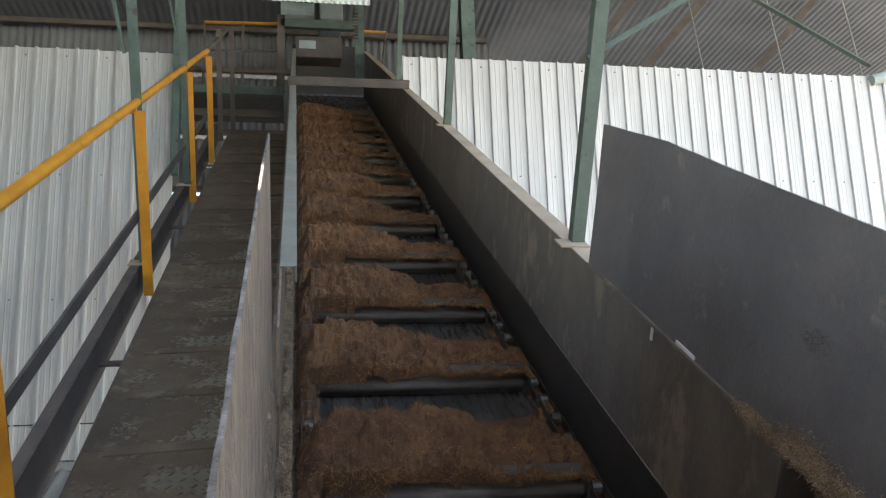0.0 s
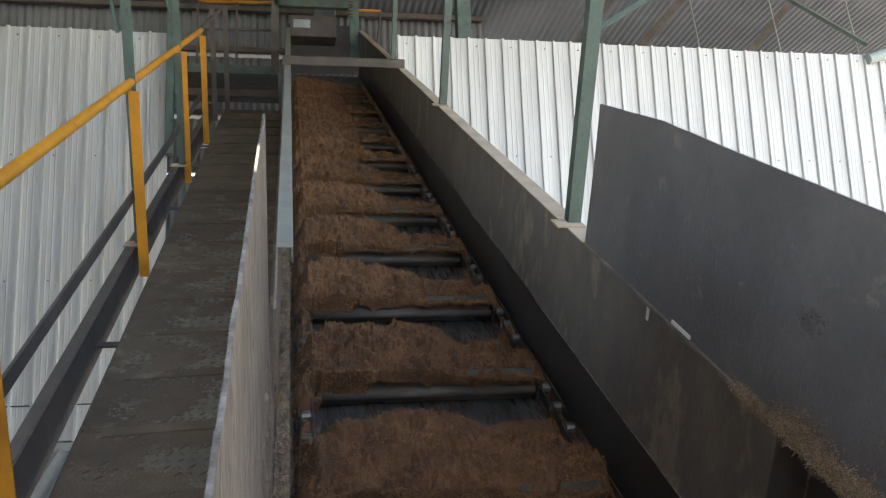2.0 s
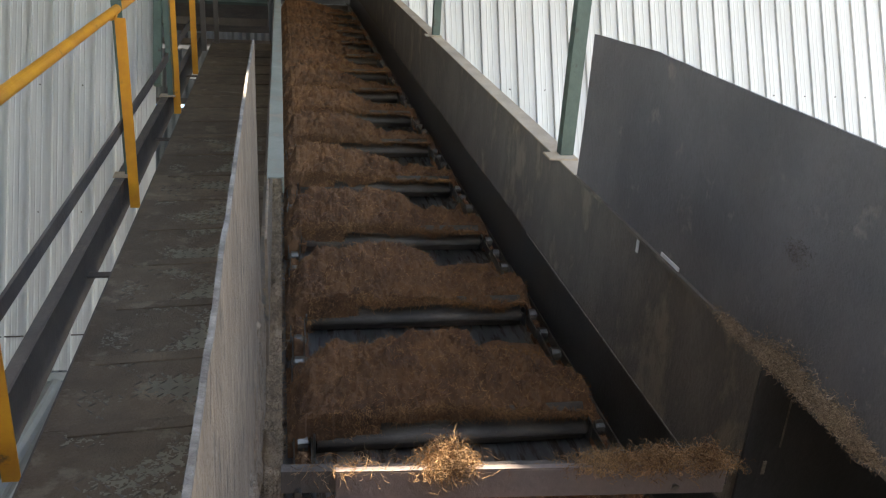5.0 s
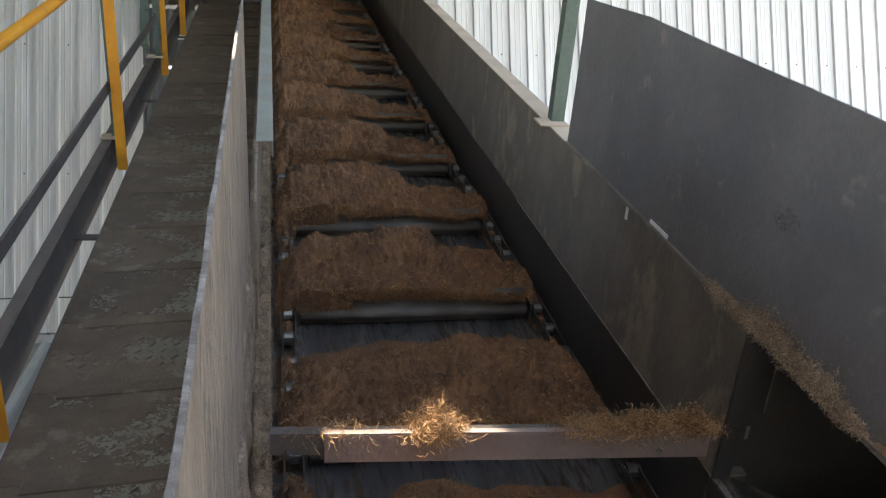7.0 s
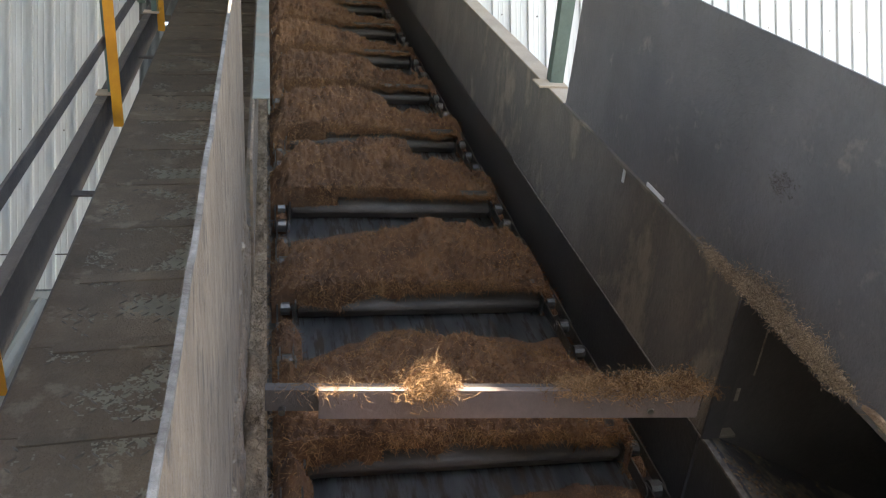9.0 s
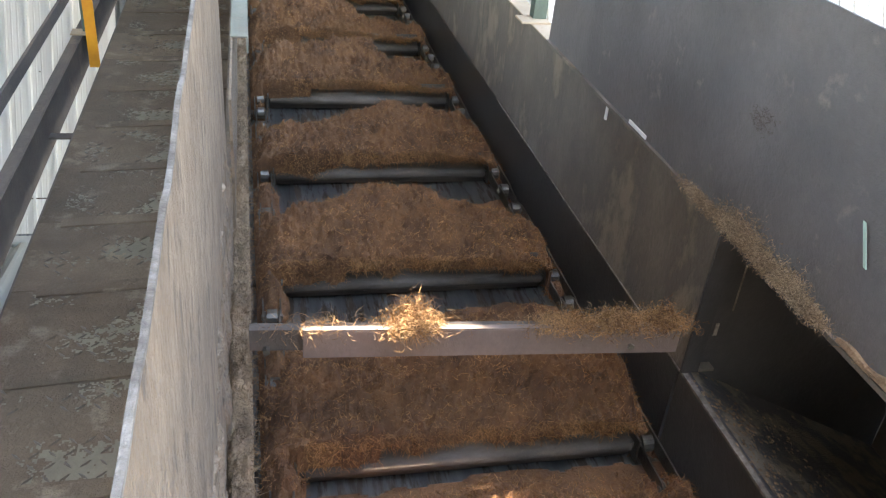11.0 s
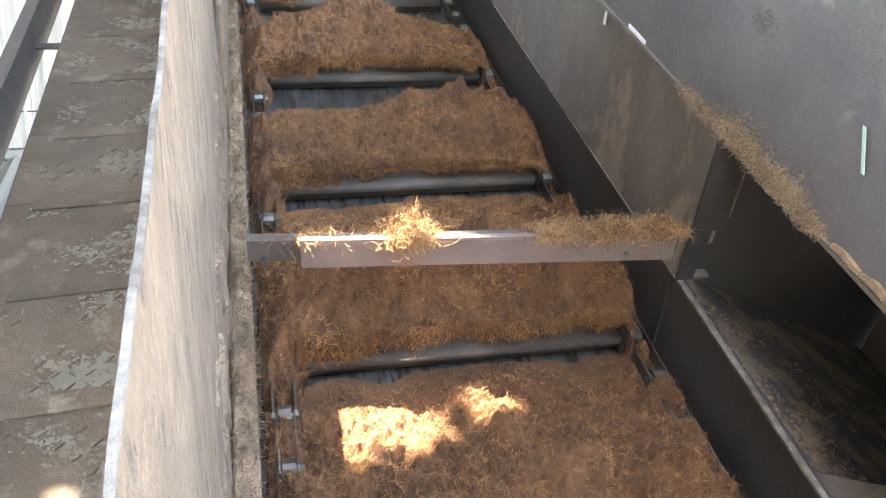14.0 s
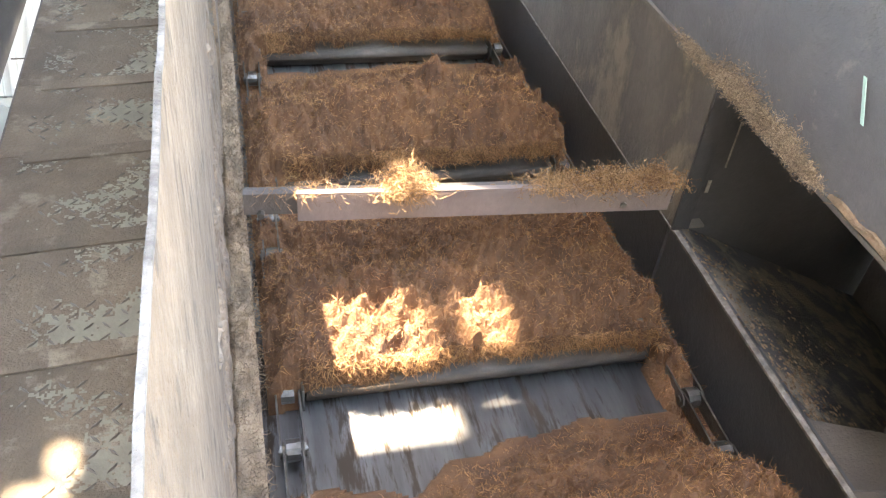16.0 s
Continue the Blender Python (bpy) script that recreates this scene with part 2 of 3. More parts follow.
# ---- structure: the shed ----
WALL_Y = 9.15                        # plane of the bright cladding
WALL_TOP = EYE.z + 4.14
WALL_FOOT = EYE.z - 0.28
GAP = (-1.33, 1.20)
ROOF_Z = 10.0


def clad_profile(width, pitch=0.207, rib=0.024, deep=0.034):
    """Outline of a ribbed sheet: (x, y) pairs, ribs towards -y."""
    pts, x = [(0.0, 0.0)], 0.0
    while x < width - 1e-6:
        pts += [(x + 0.004, 0), (x + 0.012, -deep), (x + 0.012 + rib, -deep), (x + 0.02 + rib, 0)]
        for f in (0.42, 0.68):
            c = x + pitch * f
            pts += [(c - 0.010, 0), (c, -0.004), (c + 0.010, 0)]
        x += pitch
    return pts + [(width + 0.02, 0.0)]


def ribbed_sheet(z0, z1, pts):
    """A folded sheet 1.5 mm thick."""
    bm = bmesh.new()
    rows = [[bm.verts.new((x, y + d, z)) for x, y in pts] for d, z in ((0, z0), (0, z1), (0.0015, z1), (0.0015, z0))]
    for i in range(len(pts) - 1):
        for r in range(4):
            lo, hi = rows[r], rows[(r + 1) % 4]
            bm.faces.new((lo[i], lo[i + 1], hi[i + 1], hi[i]))
    return bm


def cladding(name, x0, x1, z0, z1, y, label):
    wall = thing(name, label, "wall", pose(0, y, 0), kind="structure")
    w = 0.828
    data = mesh_of("cladding_sheet", ribbed_sheet(z0, z1, clad_profile(w)), CLAD)
    x = x0
    r = random.Random(5)
    while x < x1 - 0.02:
        o = part("cladding_sheet", data, CLAD, wall)
        o.matrix_basis = pose(x, r.uniform(-0.003, 0.003), r.uniform(-0.015, 0.01))
        x += w
    screws = bmesh.new()
    for z in (z1 - 0.09, z1 - 1.42, z1 - 2.75):
        k = x0 + 0.12
        while k < x1:
            rod(screws, (k, -0.012, z), (k, 0.002, z), 0.008, 6)
            k += 0.414
    tagged(part("cladding_screws", screws, RUSTY, wall), kind="stuff")
    return wall


cladding("wall_left", GAP[0] - 0.828 * 9, GAP[0], WALL_FOOT, EYE.z + 4.075, WALL_Y, "ribbed pale aluminium cladding wall beside the walkway")
cladding("wall_right", GAP[1], GAP[1] + 0.828 * 14, WALL_FOOT - 1, WALL_TOP, WALL_Y, "ribbed bright aluminium cladding wall behind the conveyor")
solid("trim", boxed(GAP[0] - 7.4, GAP[0], WALL_Y - 0.09, WALL_Y - 0.03, WALL_FOOT - 0.10, WALL_FOOT - 0.02), CONCRETE, "pale ledge under the cladding", "ledge", pose(0, 0, 0), kind="structure")


def corrugated(width, length, pitch=0.15, deep=0.022):
    """A wavy sheet over [0, width] x [0, length], waves along y."""
    n = int(width / pitch * 6)
    xs = [width * i / n for i in range(n + 1)]
    bm = bmesh.new()
    a = [bm.verts.new((x, 0, deep * math.sin(2 * math.pi * x / pitch))) for x in xs]
    b = [bm.verts.new((x, length, deep * math.sin(2 * math.pi * x / pitch))) for x in xs]
    for i in range(n):
        bm.faces.new((a[i], a[i + 1], b[i + 1], b[i]))
    return bm


# ground sheet to the horizon
solid("ground", boxed(-400, 400, -400, 400, -0.3, 0.0), CONCRETE, "dusty grey concrete yard and floor", "ground", pose(0, 0, 0), kind="structure")

# low lean-to roof under the ledge, seen through the slit beside the walkway
solid("lean_to_roof", corrugated(2.2, 3.2, 0.19, 0.03), CONCRETE, "weathered pale corrugated lean-to roof below the walkway", "roof", pose(-3.59, 5.95, 1.65, 21.5, 0, 0), kind="structure")

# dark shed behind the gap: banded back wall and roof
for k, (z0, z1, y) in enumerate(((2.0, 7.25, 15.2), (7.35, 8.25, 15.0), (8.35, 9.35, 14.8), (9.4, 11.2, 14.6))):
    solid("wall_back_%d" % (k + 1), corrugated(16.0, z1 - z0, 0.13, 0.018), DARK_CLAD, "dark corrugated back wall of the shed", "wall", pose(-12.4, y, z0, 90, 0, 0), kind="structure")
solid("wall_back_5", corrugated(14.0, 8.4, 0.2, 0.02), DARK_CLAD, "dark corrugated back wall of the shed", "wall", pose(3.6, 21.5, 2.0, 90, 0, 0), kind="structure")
solid("skylight_strip", corrugated(2.9, 0.35, 0.09, 0.014), SKYLIGHT, "pale corrugated skylight strip under the roof", "skylight", pose(-1.75, 12.35, 9.63, 100, 0, 0), kind="structure")
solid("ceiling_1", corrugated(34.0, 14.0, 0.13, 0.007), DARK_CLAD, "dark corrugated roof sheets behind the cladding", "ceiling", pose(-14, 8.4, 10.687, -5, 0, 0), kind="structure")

# unseen roof added over the conveyor, its holes aimed to place the sun patches
HOLES = []


def sun_hole(x, s, n, wide, tall):
    """Opening in the roof through which the sun reaches the point x, s, n of the slope."""
    p = SLOPE @ Vector((x, s, n))
    q = p + TO_SUN * ((ROOF_Z - p.z) / TO_SUN.z)
    HOLES.append((q.x - wide / 2, q.x + wide / 2, q.y - tall / 2, q.y + tall / 2))


sun_hole(0.21, 1.365, -1.50, 0.40, 0.18)
sun_hole(0.28, 1.575, -1.21, 0.46, 0.05)
sun_hole(0.55, 1.415, -1.50, 0.11, 0.10)
sun_hole(-0.50, 1.135, -1.65, 0.10, 0.10)
sun_hole(-0.455, 1.25, -1.65, 0.035, 0.08)


def roof_sheet(x0, x1, y0, y1, holes):
    xs = sorted({x0, x1, *(h[0] for h in holes), *(h[1] for h in holes)})
    ys = sorted({y0, y1, *(h[2] for h in holes), *(h[3] for h in holes)})
    bm = bmesh.new()
    for i in range(len(xs) - 1):
        for j in range(len(ys) - 1):
            cx, cy = (xs[i] + xs[i + 1]) / 2, (ys[j] + ys[j + 1]) / 2
            if not any(h[0] < cx < h[1] and h[2] < cy < h[3] for h in holes):
                bm.faces.new([bm.verts.new((x, y, 0)) for x, y in ((xs[i], ys[j]), (xs[i + 1], ys[j]), (xs[i + 1], ys[j + 1]), (xs[i], ys[j + 1]))])
    bmesh.ops.remove_doubles(bm, verts=bm.verts, dist=1e-5)
    return bm


# added out of view to cut the sky light from behind left
solid("ceiling_4", boxed(-11, -1.4, -5.1, -1.25, -0.02, 0.0), DARK_CLAD, "unseen roof added over the walkway foot to hold back sky light", "ceiling", pose(0, 0, ROOF_Z), kind="structure")
solid("ceiling_2", roof_sheet(-11, 4.6, -1.25, 9.4, HOLES), DARK_CLAD, "unseen roof added over the conveyor, cut to place the sun patches", "ceiling", pose(0, 0, ROOF_Z), kind="structure")
# eave added above the view; it limits the sky over the right cladding
solid("ceiling_3", boxed(4.6, 13.6, 6.2, 9.4, -0.02, 0.0), DARK_CLAD, "unseen eave added over the bright cladding to limit its sky light", "ceiling", pose(0, 0, ROOF_Z), kind="structure")
# side wall added out of view; its bay lets light onto hood and walkway
solid("wall_side", box(box(boxed(-11.1, -10.9, -5.0, 22, 0, 1.6), -11.1, -10.9, -5.0, 22, 9.4, 10), -11.1, -10.9, 3.0, 22, 1.6, 9.4), BOUNCE_WALL, "unseen side wall added to close the shed, its bay open to light the hood", "wall", pose(0, 0, 0), kind="structure")

# partition added beyond the view to block bay light from the left cladding
solid("wall_partition", boxed(-3.75, -3.6, 3.4, 9.05, 0, 10), CONCRETE, "unseen partition added to keep side light off the left cladding", "wall", pose(0, 0, 0), kind="structure")
# two walls added behind the camera to hold back light from the rear
solid("wall_rear_1", boxed(-10.9, -1.4, -5.15, -5.0, 0, 10), BOUNCE_WALL, "unseen wall added behind the walkway foot to block rear light", "wall", pose(0, 0, 0), kind="structure")
solid("wall_rear_2", boxed(-1.4, 5.5, -7.15, -7.0, 0, 5.5), BOUNCE_WALL, "unseen low wall added behind the conveyor tail to trim rear light", "wall", pose(0, 0, 0), kind="structure")

# steelwork seen over the cladding
def lone(name, bm, material, label, category, group=""):
    return solid(name, bm, material, label, category, pose(0, 0, 0), group)


lone("roof_column", boxed(2.02, 2.19, 9.55, 9.72, 0, 10.4, 0.004), GREEN, "green painted steel column behind the cladding", "column")
lone("door_column", boxed(GAP[0] + 0.01, GAP[0] + 0.09, 9.0, 9.12, 5.85, 9.6, 0.004), GREEN, "green steel column at the cladding edge", "column")
lone("roof_brace", angle_iron(bmesh.new(), (1.11, 2.91, 4.55), (2.1, 2.6, 5.12), 0.018, 0.003), GREEN, "pale green angle brace fixed to a hanger post", "brace", "roof braces")
lone("roof_brace", angle_iron(bmesh.new(), (7.21, 9.08, 7.42), (4.13, 9.08, 9.13), 0.07, 0.006), GREEN, "pale green angle brace over the cladding", "brace", "roof braces")
lone("roof_pipe", rod(bmesh.new(), (7.22, 9.08, 7.25), (9.02, 9.08, 7.8), 0.07, 14), MACHINE, "grey pipe end beside the cladding top", "pipe")
for x0, z0, x1, z1 in ((4.6, 7.6, 6.3, 9.3), (5.6, 7.5, 8.2, 9.9), (7.6, 7.5, 9.8, 9.6)):
    lone("rafter", beam(bmesh.new(), (x0, 12.5, z0 + 1.2), (x1, 12.0, z1 + 1.6), 0.09, 0.12), RUSTY, "dark steel rafter under the shed roof", "rafter", "rafters")
for x in (5.0, 6.1, 7.2, 8.1):
    lone("stay_rod", rod(bmesh.new(), (x, 9.17, 7.2), (x - 0.25, 9.45, 10.62), 0.008, 6), GREYGREEN, "thin pale roof stay rod", "rod", "stay rods")
for z, y in ((7.3, 15.05), (8.3, 14.85), (9.37, 14.6), (10.1, 14.5)):
    lone("purlin", beam(bmesh.new(), (-12, y - 0.08, z), (3.5, y - 0.08, z), 0.10, 0.09), RUSTY, "dark steel purlin on the back wall", "purlin", "purlins")

# ---- conveyor ----
XR, FLOOR_N, SEAM_N, TOP_N = 1.10, -1.69, -1.39, -0.935
S_LOW, S_HEAD = -4.6, 14.4
HOOD_S, CORNER_S, PLATE_S, CHUTE_END = 2.95, 1.57, 2.35, 1.868

solid("conveyor_deck", boxed(-0.02, XR + 0.02, S_LOW, S_HEAD, FLOOR_N - 0.012, FLOOR_N), DECK, "scraped steel conveyor floor plate", "conveyor deck", kind="structure")
trough = thing("conveyor_trough", "dusty dark steel side walls of an inclined scraper conveyor", "conveyor", kind="structure")
part("liner", plate(-0.032, -0.02, S_LOW, S_HEAD, FLOOR_N - 0.012, SEAM_N - 0.008, 1, 30, 1), LINER, trough)
part("liner", plate(XR + 0.02, XR + 0.032, S_LOW, S_HEAD, FLOOR_N - 0.012, SEAM_N - 0.008, 1, 30, 1), LINER, trough)
part("seam_flange", boxed(-0.10, -0.02, S_LOW, S_HEAD, SEAM_N - 0.008, SEAM_N), WALL, trough)
part("seam_flange", boxed(XR + 0.002, XR + 0.016, S_LOW, CORNER_S, SEAM_N - 0.008, SEAM_N), EDGE, trough, "scuffed bright edge of a flange")
part("seam_flange", boxed(XR + 0.010, XR + 0.10, CORNER_S, S_HEAD, SEAM_N - 0.008, SEAM_N), WALL, trough)
part("seam_edge", boxed(XR - 0.003, XR - 0.0005, CORNER_S, 3.5, SEAM_N - 0.003, SEAM_N + 0.003), EDGE, trough, "scuffed pale seam line")
part("side_wall", plate(-0.062, -0.054, PLATE_S, S_HEAD, SEAM_N, TOP_N - 0.006, 1, 20, 2, 0.006, 1), DUSTY, trough)
part("side_wall", plate(XR, XR + 0.008, CORNER_S, S_HEAD, SEAM_N, TOP_N - 0.006, 1, 30, 3, 0.008, 2), WALL, trough)
part("cap", boxed(-0.06, 0.0, PLATE_S + 0.57, S_HEAD, TOP_N - 0.006, TOP_N, 0.002), GREYGREEN, trough, "pale green angle cap on the trough wall")
part("cap", boxed(-0.006, 0.0, PLATE_S + 0.57, S_HEAD, TOP_N - 0.06, TOP_N - 0.007), GREYGREEN, trough, "pale green angle cap on the trough wall")
part("cap", boxed(XR - 0.005, XR + 0.075, HOOD_S - 0.03, S_HEAD, TOP_N - 0.006, TOP_N, 0.002), CAPSTEEL, trough, "dusty tan angle cap on the trough wall")
for s in (4.1, 6.9, 9.4, 12.0):
    part("wall_stiffener", angle_iron(bmesh.new(), (XR + 0.065, s, SEAM_N), (XR + 0.065, s, TOP_N - 0.01), 0.04, 0.005), WALL, trough)
part("corner_angle", boxed(XR - 0.004, XR + 0.045, CORNER_S - 0.012, CORNER_S - 0.004, SEAM_N + 0.002, TOP_N - 0.01), LINER, trough, "scuffed corner angle at the end of the trough wall")

# dusty plate standing beside the conveyor
splash = thing("splash_plate", "dust-caked upright steel plate beside the conveyor", "plate")


def bowed(bm):
    """Leans and bows the plate as it stands, lower towards its far end."""
    for v in bm.verts:
        k = (v.co.z - SEAM_N) / 1.04
        v.co.x += k * (0.005 * math.sin(v.co.y * 1.5 + 0.9) + 0.002 * noise.noise(Vector((v.co.y * 5, 1, 0))))
        far = max(0.0, v.co.y - 1.5) / 0.85
        if k > 0.9:
            v.co.z += -0.02 * far + 0.010 * noise.noise(Vector((v.co.y * 6.5, 4, 0))) + 0.004 * noise.noise(Vector((v.co.y * 31, 8, 0)))
    return bm


part("plate_body", bowed(plate(-0.0755, -0.0705, -2.5, PLATE_S, SEAM_N + 0.001, -0.355, 1, 150, 12)), DUSTY, splash)
part("worn_edge", bowed(plate(-0.0757, -0.0703, -2.5, PLATE_S, -0.3548, -0.350, 1, 150, 1)), EDGE, splash, "bright worn top edge")

hood = thing("hood_plate", "dark upright hood plate above the trough wall", "plate")
bm = plate(XR, XR + 0.006, -2.5, HOOD_S, TOP_N, -0.373, 1, 60, 8, 0.004, 4)
for v in bm.verts:
    if v.co.z > -0.40:
        v.co.z += 0.002 * noise.noise(Vector((v.co.y * 14, 2, 0))) - 0.03 * max(0, v.co.y - 2.4) / 0.55
part("plate_body", bm, HOOD, hood)
bm = bmesh.new()
box(bm, XR - 0.010, XR - 0.001, -2.5, 1.9, TOP_N - 0.008, TOP_N + 0.003)
box(bm, XR - 0.012, XR - 0.001, 1.9, HOOD_S, TOP_N - 0.006, TOP_N + 0.004)
part("foot_ledge", bm, WALL, hood, "dusty ledge along the foot of the plate")
bm = boxed(XR - 0.0090, XR - 0.0070, 1.098, 1.107, -0.765, -0.690)
for v in bm.verts:
    v.co.y += 0.55 * (v.co.z + 0.765)
part("paint_mark", bm, surf("pale_green_mark", (0.45, 0.6, 0.5), (0.35, 0.5, 0.4)), hood, "short pale green paint mark")
# pale strips on the uncut plate, painted as daylight coming through it
for s, n, w, h in ((2.03, -0.925, 0.12, 0.011), (2.31, -0.985, 0.014, 0.045)):
    part("slot", boxed(XR - 0.010, XR - 0.006, s, s + w, n, n + h), SKYLIGHT, hood, "pale strip painted as daylight through the plate")

# side chute that opens into the conveyor
chute = thing("side_chute", "black side chute with a dusty sloping floor", "chute")
# thin pale streaks set just before the black end plate
for x0, x1, n0, n1 in ((1.150, 1.157, -1.12, -1.00), (1.185, 1.195, -1.30, -1.26), (1.116, 1.123, -1.13, -0.98), (1.22, 1.224, -1.22, -1.08)):
    part("scrape_mark", boxed(x0, x1, CORNER_S + 0.027, CORNER_S + 0.0295, n0, n1), EDGE, chute, "pale streak on black plate")
part("end_plate", plate(XR + 0.012, CHUTE_END, CORNER_S + 0.03, CORNER_S + 0.038, -2.1, TOP_N - 0.02, 1, 1, 1), LINER, chute)
CHUTE_DUST = surf("dusty_chute_floor", (0.075, 0.07, 0.068), (0.045, 0.043, 0.043), 0.7, 0.0, 4, 90, 0.6, stain=(0.20, 0.165, 0.125), stain_scale=9, stain_at=0.47, stain_rough=0.95)
CHUTE_BROWN = surf("brown_dusty_plate", (0.125, 0.10, 0.08), (0.08, 0.065, 0.053), 0.85, 0.0, 4, 70, 0.5, stain=(0.07, 0.06, 0.055), stain_scale=5, stain_at=0.6)
CHUTE_X, FALL, LIP_S = 1.86, math.tan(radians(27)), 0.93


def chute_n(x):
    return SEAM_N - 0.004 - (x - XR - 0.017) * FALL


def panel(corners, thick=0.006):
    """A flat four-cornered plate with thickness below it."""
    bm = bmesh.new()
    a = [Vector(c) for c in corners]
    d = (a[1] - a[0]).cross(a[3] - a[0]).normalized() * thick
    top, low = [bm.verts.new(v) for v in a], [bm.verts.new(v - d) for v in a]
    bm.faces.new(top)
    bm.faces.new(low[::-1])
    for i in range(4):
        j = (i + 1) % 4
        bm.faces.new((top[i], low[i], low[j], top[j]))
    bmesh.ops.recalc_face_normals(bm, faces=bm.faces)
    return bm


x0, x1 = XR + 0.017, CHUTE_X
part("chute_floor", panel(((x0, LIP_S, chute_n(x0)), (x1, LIP_S, chute_n(x1)), (x1, CORNER_S + 0.03, chute_n(x1)), (x0, CORNER_S + 0.03, chute_n(x0)))), CHUTE_DUST, chute, "black plate under a crust of dust")
part("front_lip", panel(((x0, 0.74, SEAM_N - 0.004), (x1, 0.60, SEAM_N + 0.02), (x1, LIP_S - 0.002, chute_n(x1)), (x0, LIP_S - 0.002, chute_n(x0)))), CHUTE_BROWN, chute, "brown dusty sloping front plate")
part("front_plate", panel(((x0, -2.5, SEAM_N - 0.004), (x1, -2.5, SEAM_N + 0.02), (x1, 0.598, SEAM_N + 0.02), (x0, 0.738, SEAM_N - 0.004))), CHUTE_BROWN, chute, "brown dusty plate before the chute")
part("outer_plate", boxed(CHUTE_X, CHUTE_X + 0.008, -2.5, CORNER_S + 0.028, -2.1, TOP_N - 0.01), CHUTE_BROWN, chute, "brown dusty side plate")
part("bolt", rod(bmesh.new(), (1.30, 0.865, -1.405), (1.30, 0.86, -1.385), 0.012, 8), EDGE, chute, "bright bolt head")
r = random.Random(77)
bm = bmesh.new()
for n in range(1500):                                  # flakes caked on the chute floor and its edge
    x, y = x0 + abs(r.gauss(0, 0.16)), r.uniform(LIP_S, CORNER_S + 0.02)
    if x > x1 - 0.02 or noise.noise(Vector((x * 7, y * 5, 2.0))) + 0.3 * r.uniform(-1, 1) < 0.0:
        continue
    w = r.uniform(0.002, 0.007)
    m = Matrix.Translation((x, y, chute_n(x) + 0.001)) @ Matrix.Rotation(math.atan(FALL), 4, "Y") @ Matrix.Rotation(r.uniform(0, 3), 4, "Z")
    q = [bm.verts.new(m @ Vector(v)) for v in ((-w, -w * 0.6, 0), (w, -w * 0.5, 0), (w * 0.7, w * 0.6, 0), (-w * 0.8, w * 0.5, 0), (0, 0, w * 0.5))]
    for k in range(4):
        bm.faces.new((q[k], q[(k + 1) % 4], q[4]))
tagged(part("dust_crust", bm, DUST, chute), kind="stuff")
# unseen lid added to keep sky light out of the chute
part("cover_plate", boxed(XR + 0.012, CHUTE_END, -2.5, CORNER_S + 0.028, TOP_N - 0.006, TOP_N), RUSTY, chute)


SKEW = SLOPE @ Matrix.Translation((0.55, CORNER_S, 0)) @ Matrix.Rotation(radians(-3.9), 4, "Z") @ Matrix.Translation((-0.55, -CORNER_S, 0))


# fibres lying about
def tangle(count, spot, size, rnd, thick=0.0012, lift=0.5, curl=0.8):
    bm = bmesh.new()
    for k in range(count):
        p = spot(rnd)
        strand(bm, p, (rnd.uniform(-1, 1), rnd.uniform(-1, 1), rnd.uniform(-0.3, lift)), rnd.uniform(*size), thick, rnd, curl, 6)
    return bm


def crust(s0, s1, x0, x1, n, high, label, name, material, seed, count):
    """A lumpy strip of caught fibre dust along the slope."""
    r = random.Random(seed)
    w = x1 - x0

    def shape(x, y):
        e = min(x, w - x) / w * 2
        return max(0, high * (0.75 + 1.1 * noise.noise(Vector((y * 5, x * 8, seed))) + 0.5 * noise.noise(Vector((y * 19, x * 19, seed)))) * min(1, e * 2.5 + 0.3))
    bm = heap(s1 - s0, w, shape, (10, int((s1 - s0) * 45)), count, r, (0.012, 0.04), 0.0008, 0.024, 0.6)
    return solid(name, bm, material, label, "fibre", SLOPE @ Matrix.Translation((x0, s0, n)), kind="stuff")


crust(-0.4, 4.6, -0.069, -0.014, SEAM_N, 0.045, "lumpy crust of fibre dust on the flange", "fibre_crust", DUST, 2, 20000)
face = random.Random(21)


def blotch(x, y):
    if x < 0.45:
        return 0.0
    return min(0.010, max(0.0, 0.022 * (noise.noise(Vector((y * 6, x * 7, 3))) + 0.8 * noise.noise(Vector((y * 23, x * 13, 5))) + 0.6 * (x - 0.62) - 0.08)))


solid("dust_crust", heap(2.6, 0.85, blotch, (110, 330), 3800, face, (0.008, 0.02), 0.0007, 0.006, 0.6), DUSTY, "flaking dust crust low on the upright plate", "dust",
      SLOPE @ Matrix(((0, 0, 1, -0.0700), (0, 1, 0, -0.3), (-1, 0, 0, SEAM_N + 0.855), (0, 0, 0, 1))), kind="stuff")
crust(0.3, 1.1, XR - 0.012, XR + 0.0, TOP_N + 0.002, 0.018, "thin dry fibre dust on the plate ledge", "fibre_crust", DUST, 8, 200)
rnd = random.Random(11)


def on_bar(center, spread, high):
    def spot(r):
        x = r.gauss(center, spread)
        g = math.exp(-((x - center) / spread) ** 2 / 2)
        return (x, CORNER_S + r.gauss(0.01, 0.022), -1.208 + abs(r.gauss(0, 1)) * high * g)
    return spot


def on_ledge(r):
    c, w, high = r.choice(((1.66, 0.07, 0.008), (1.52, 0.05, 0.022), (1.45, 0.05, 0.028), (1.37, 0.035, 0.016), (1.28, 0.045, 0.022), (1.20, 0.04, 0.012)))
    up = abs(r.gauss(0, high))
    return (XR - 0.003 - abs(r.gauss(0, 0.012)) * max(0.2, 1 - up / 0.09), r.gauss(c, w * 0.8), TOP_N + 0.001 + up)


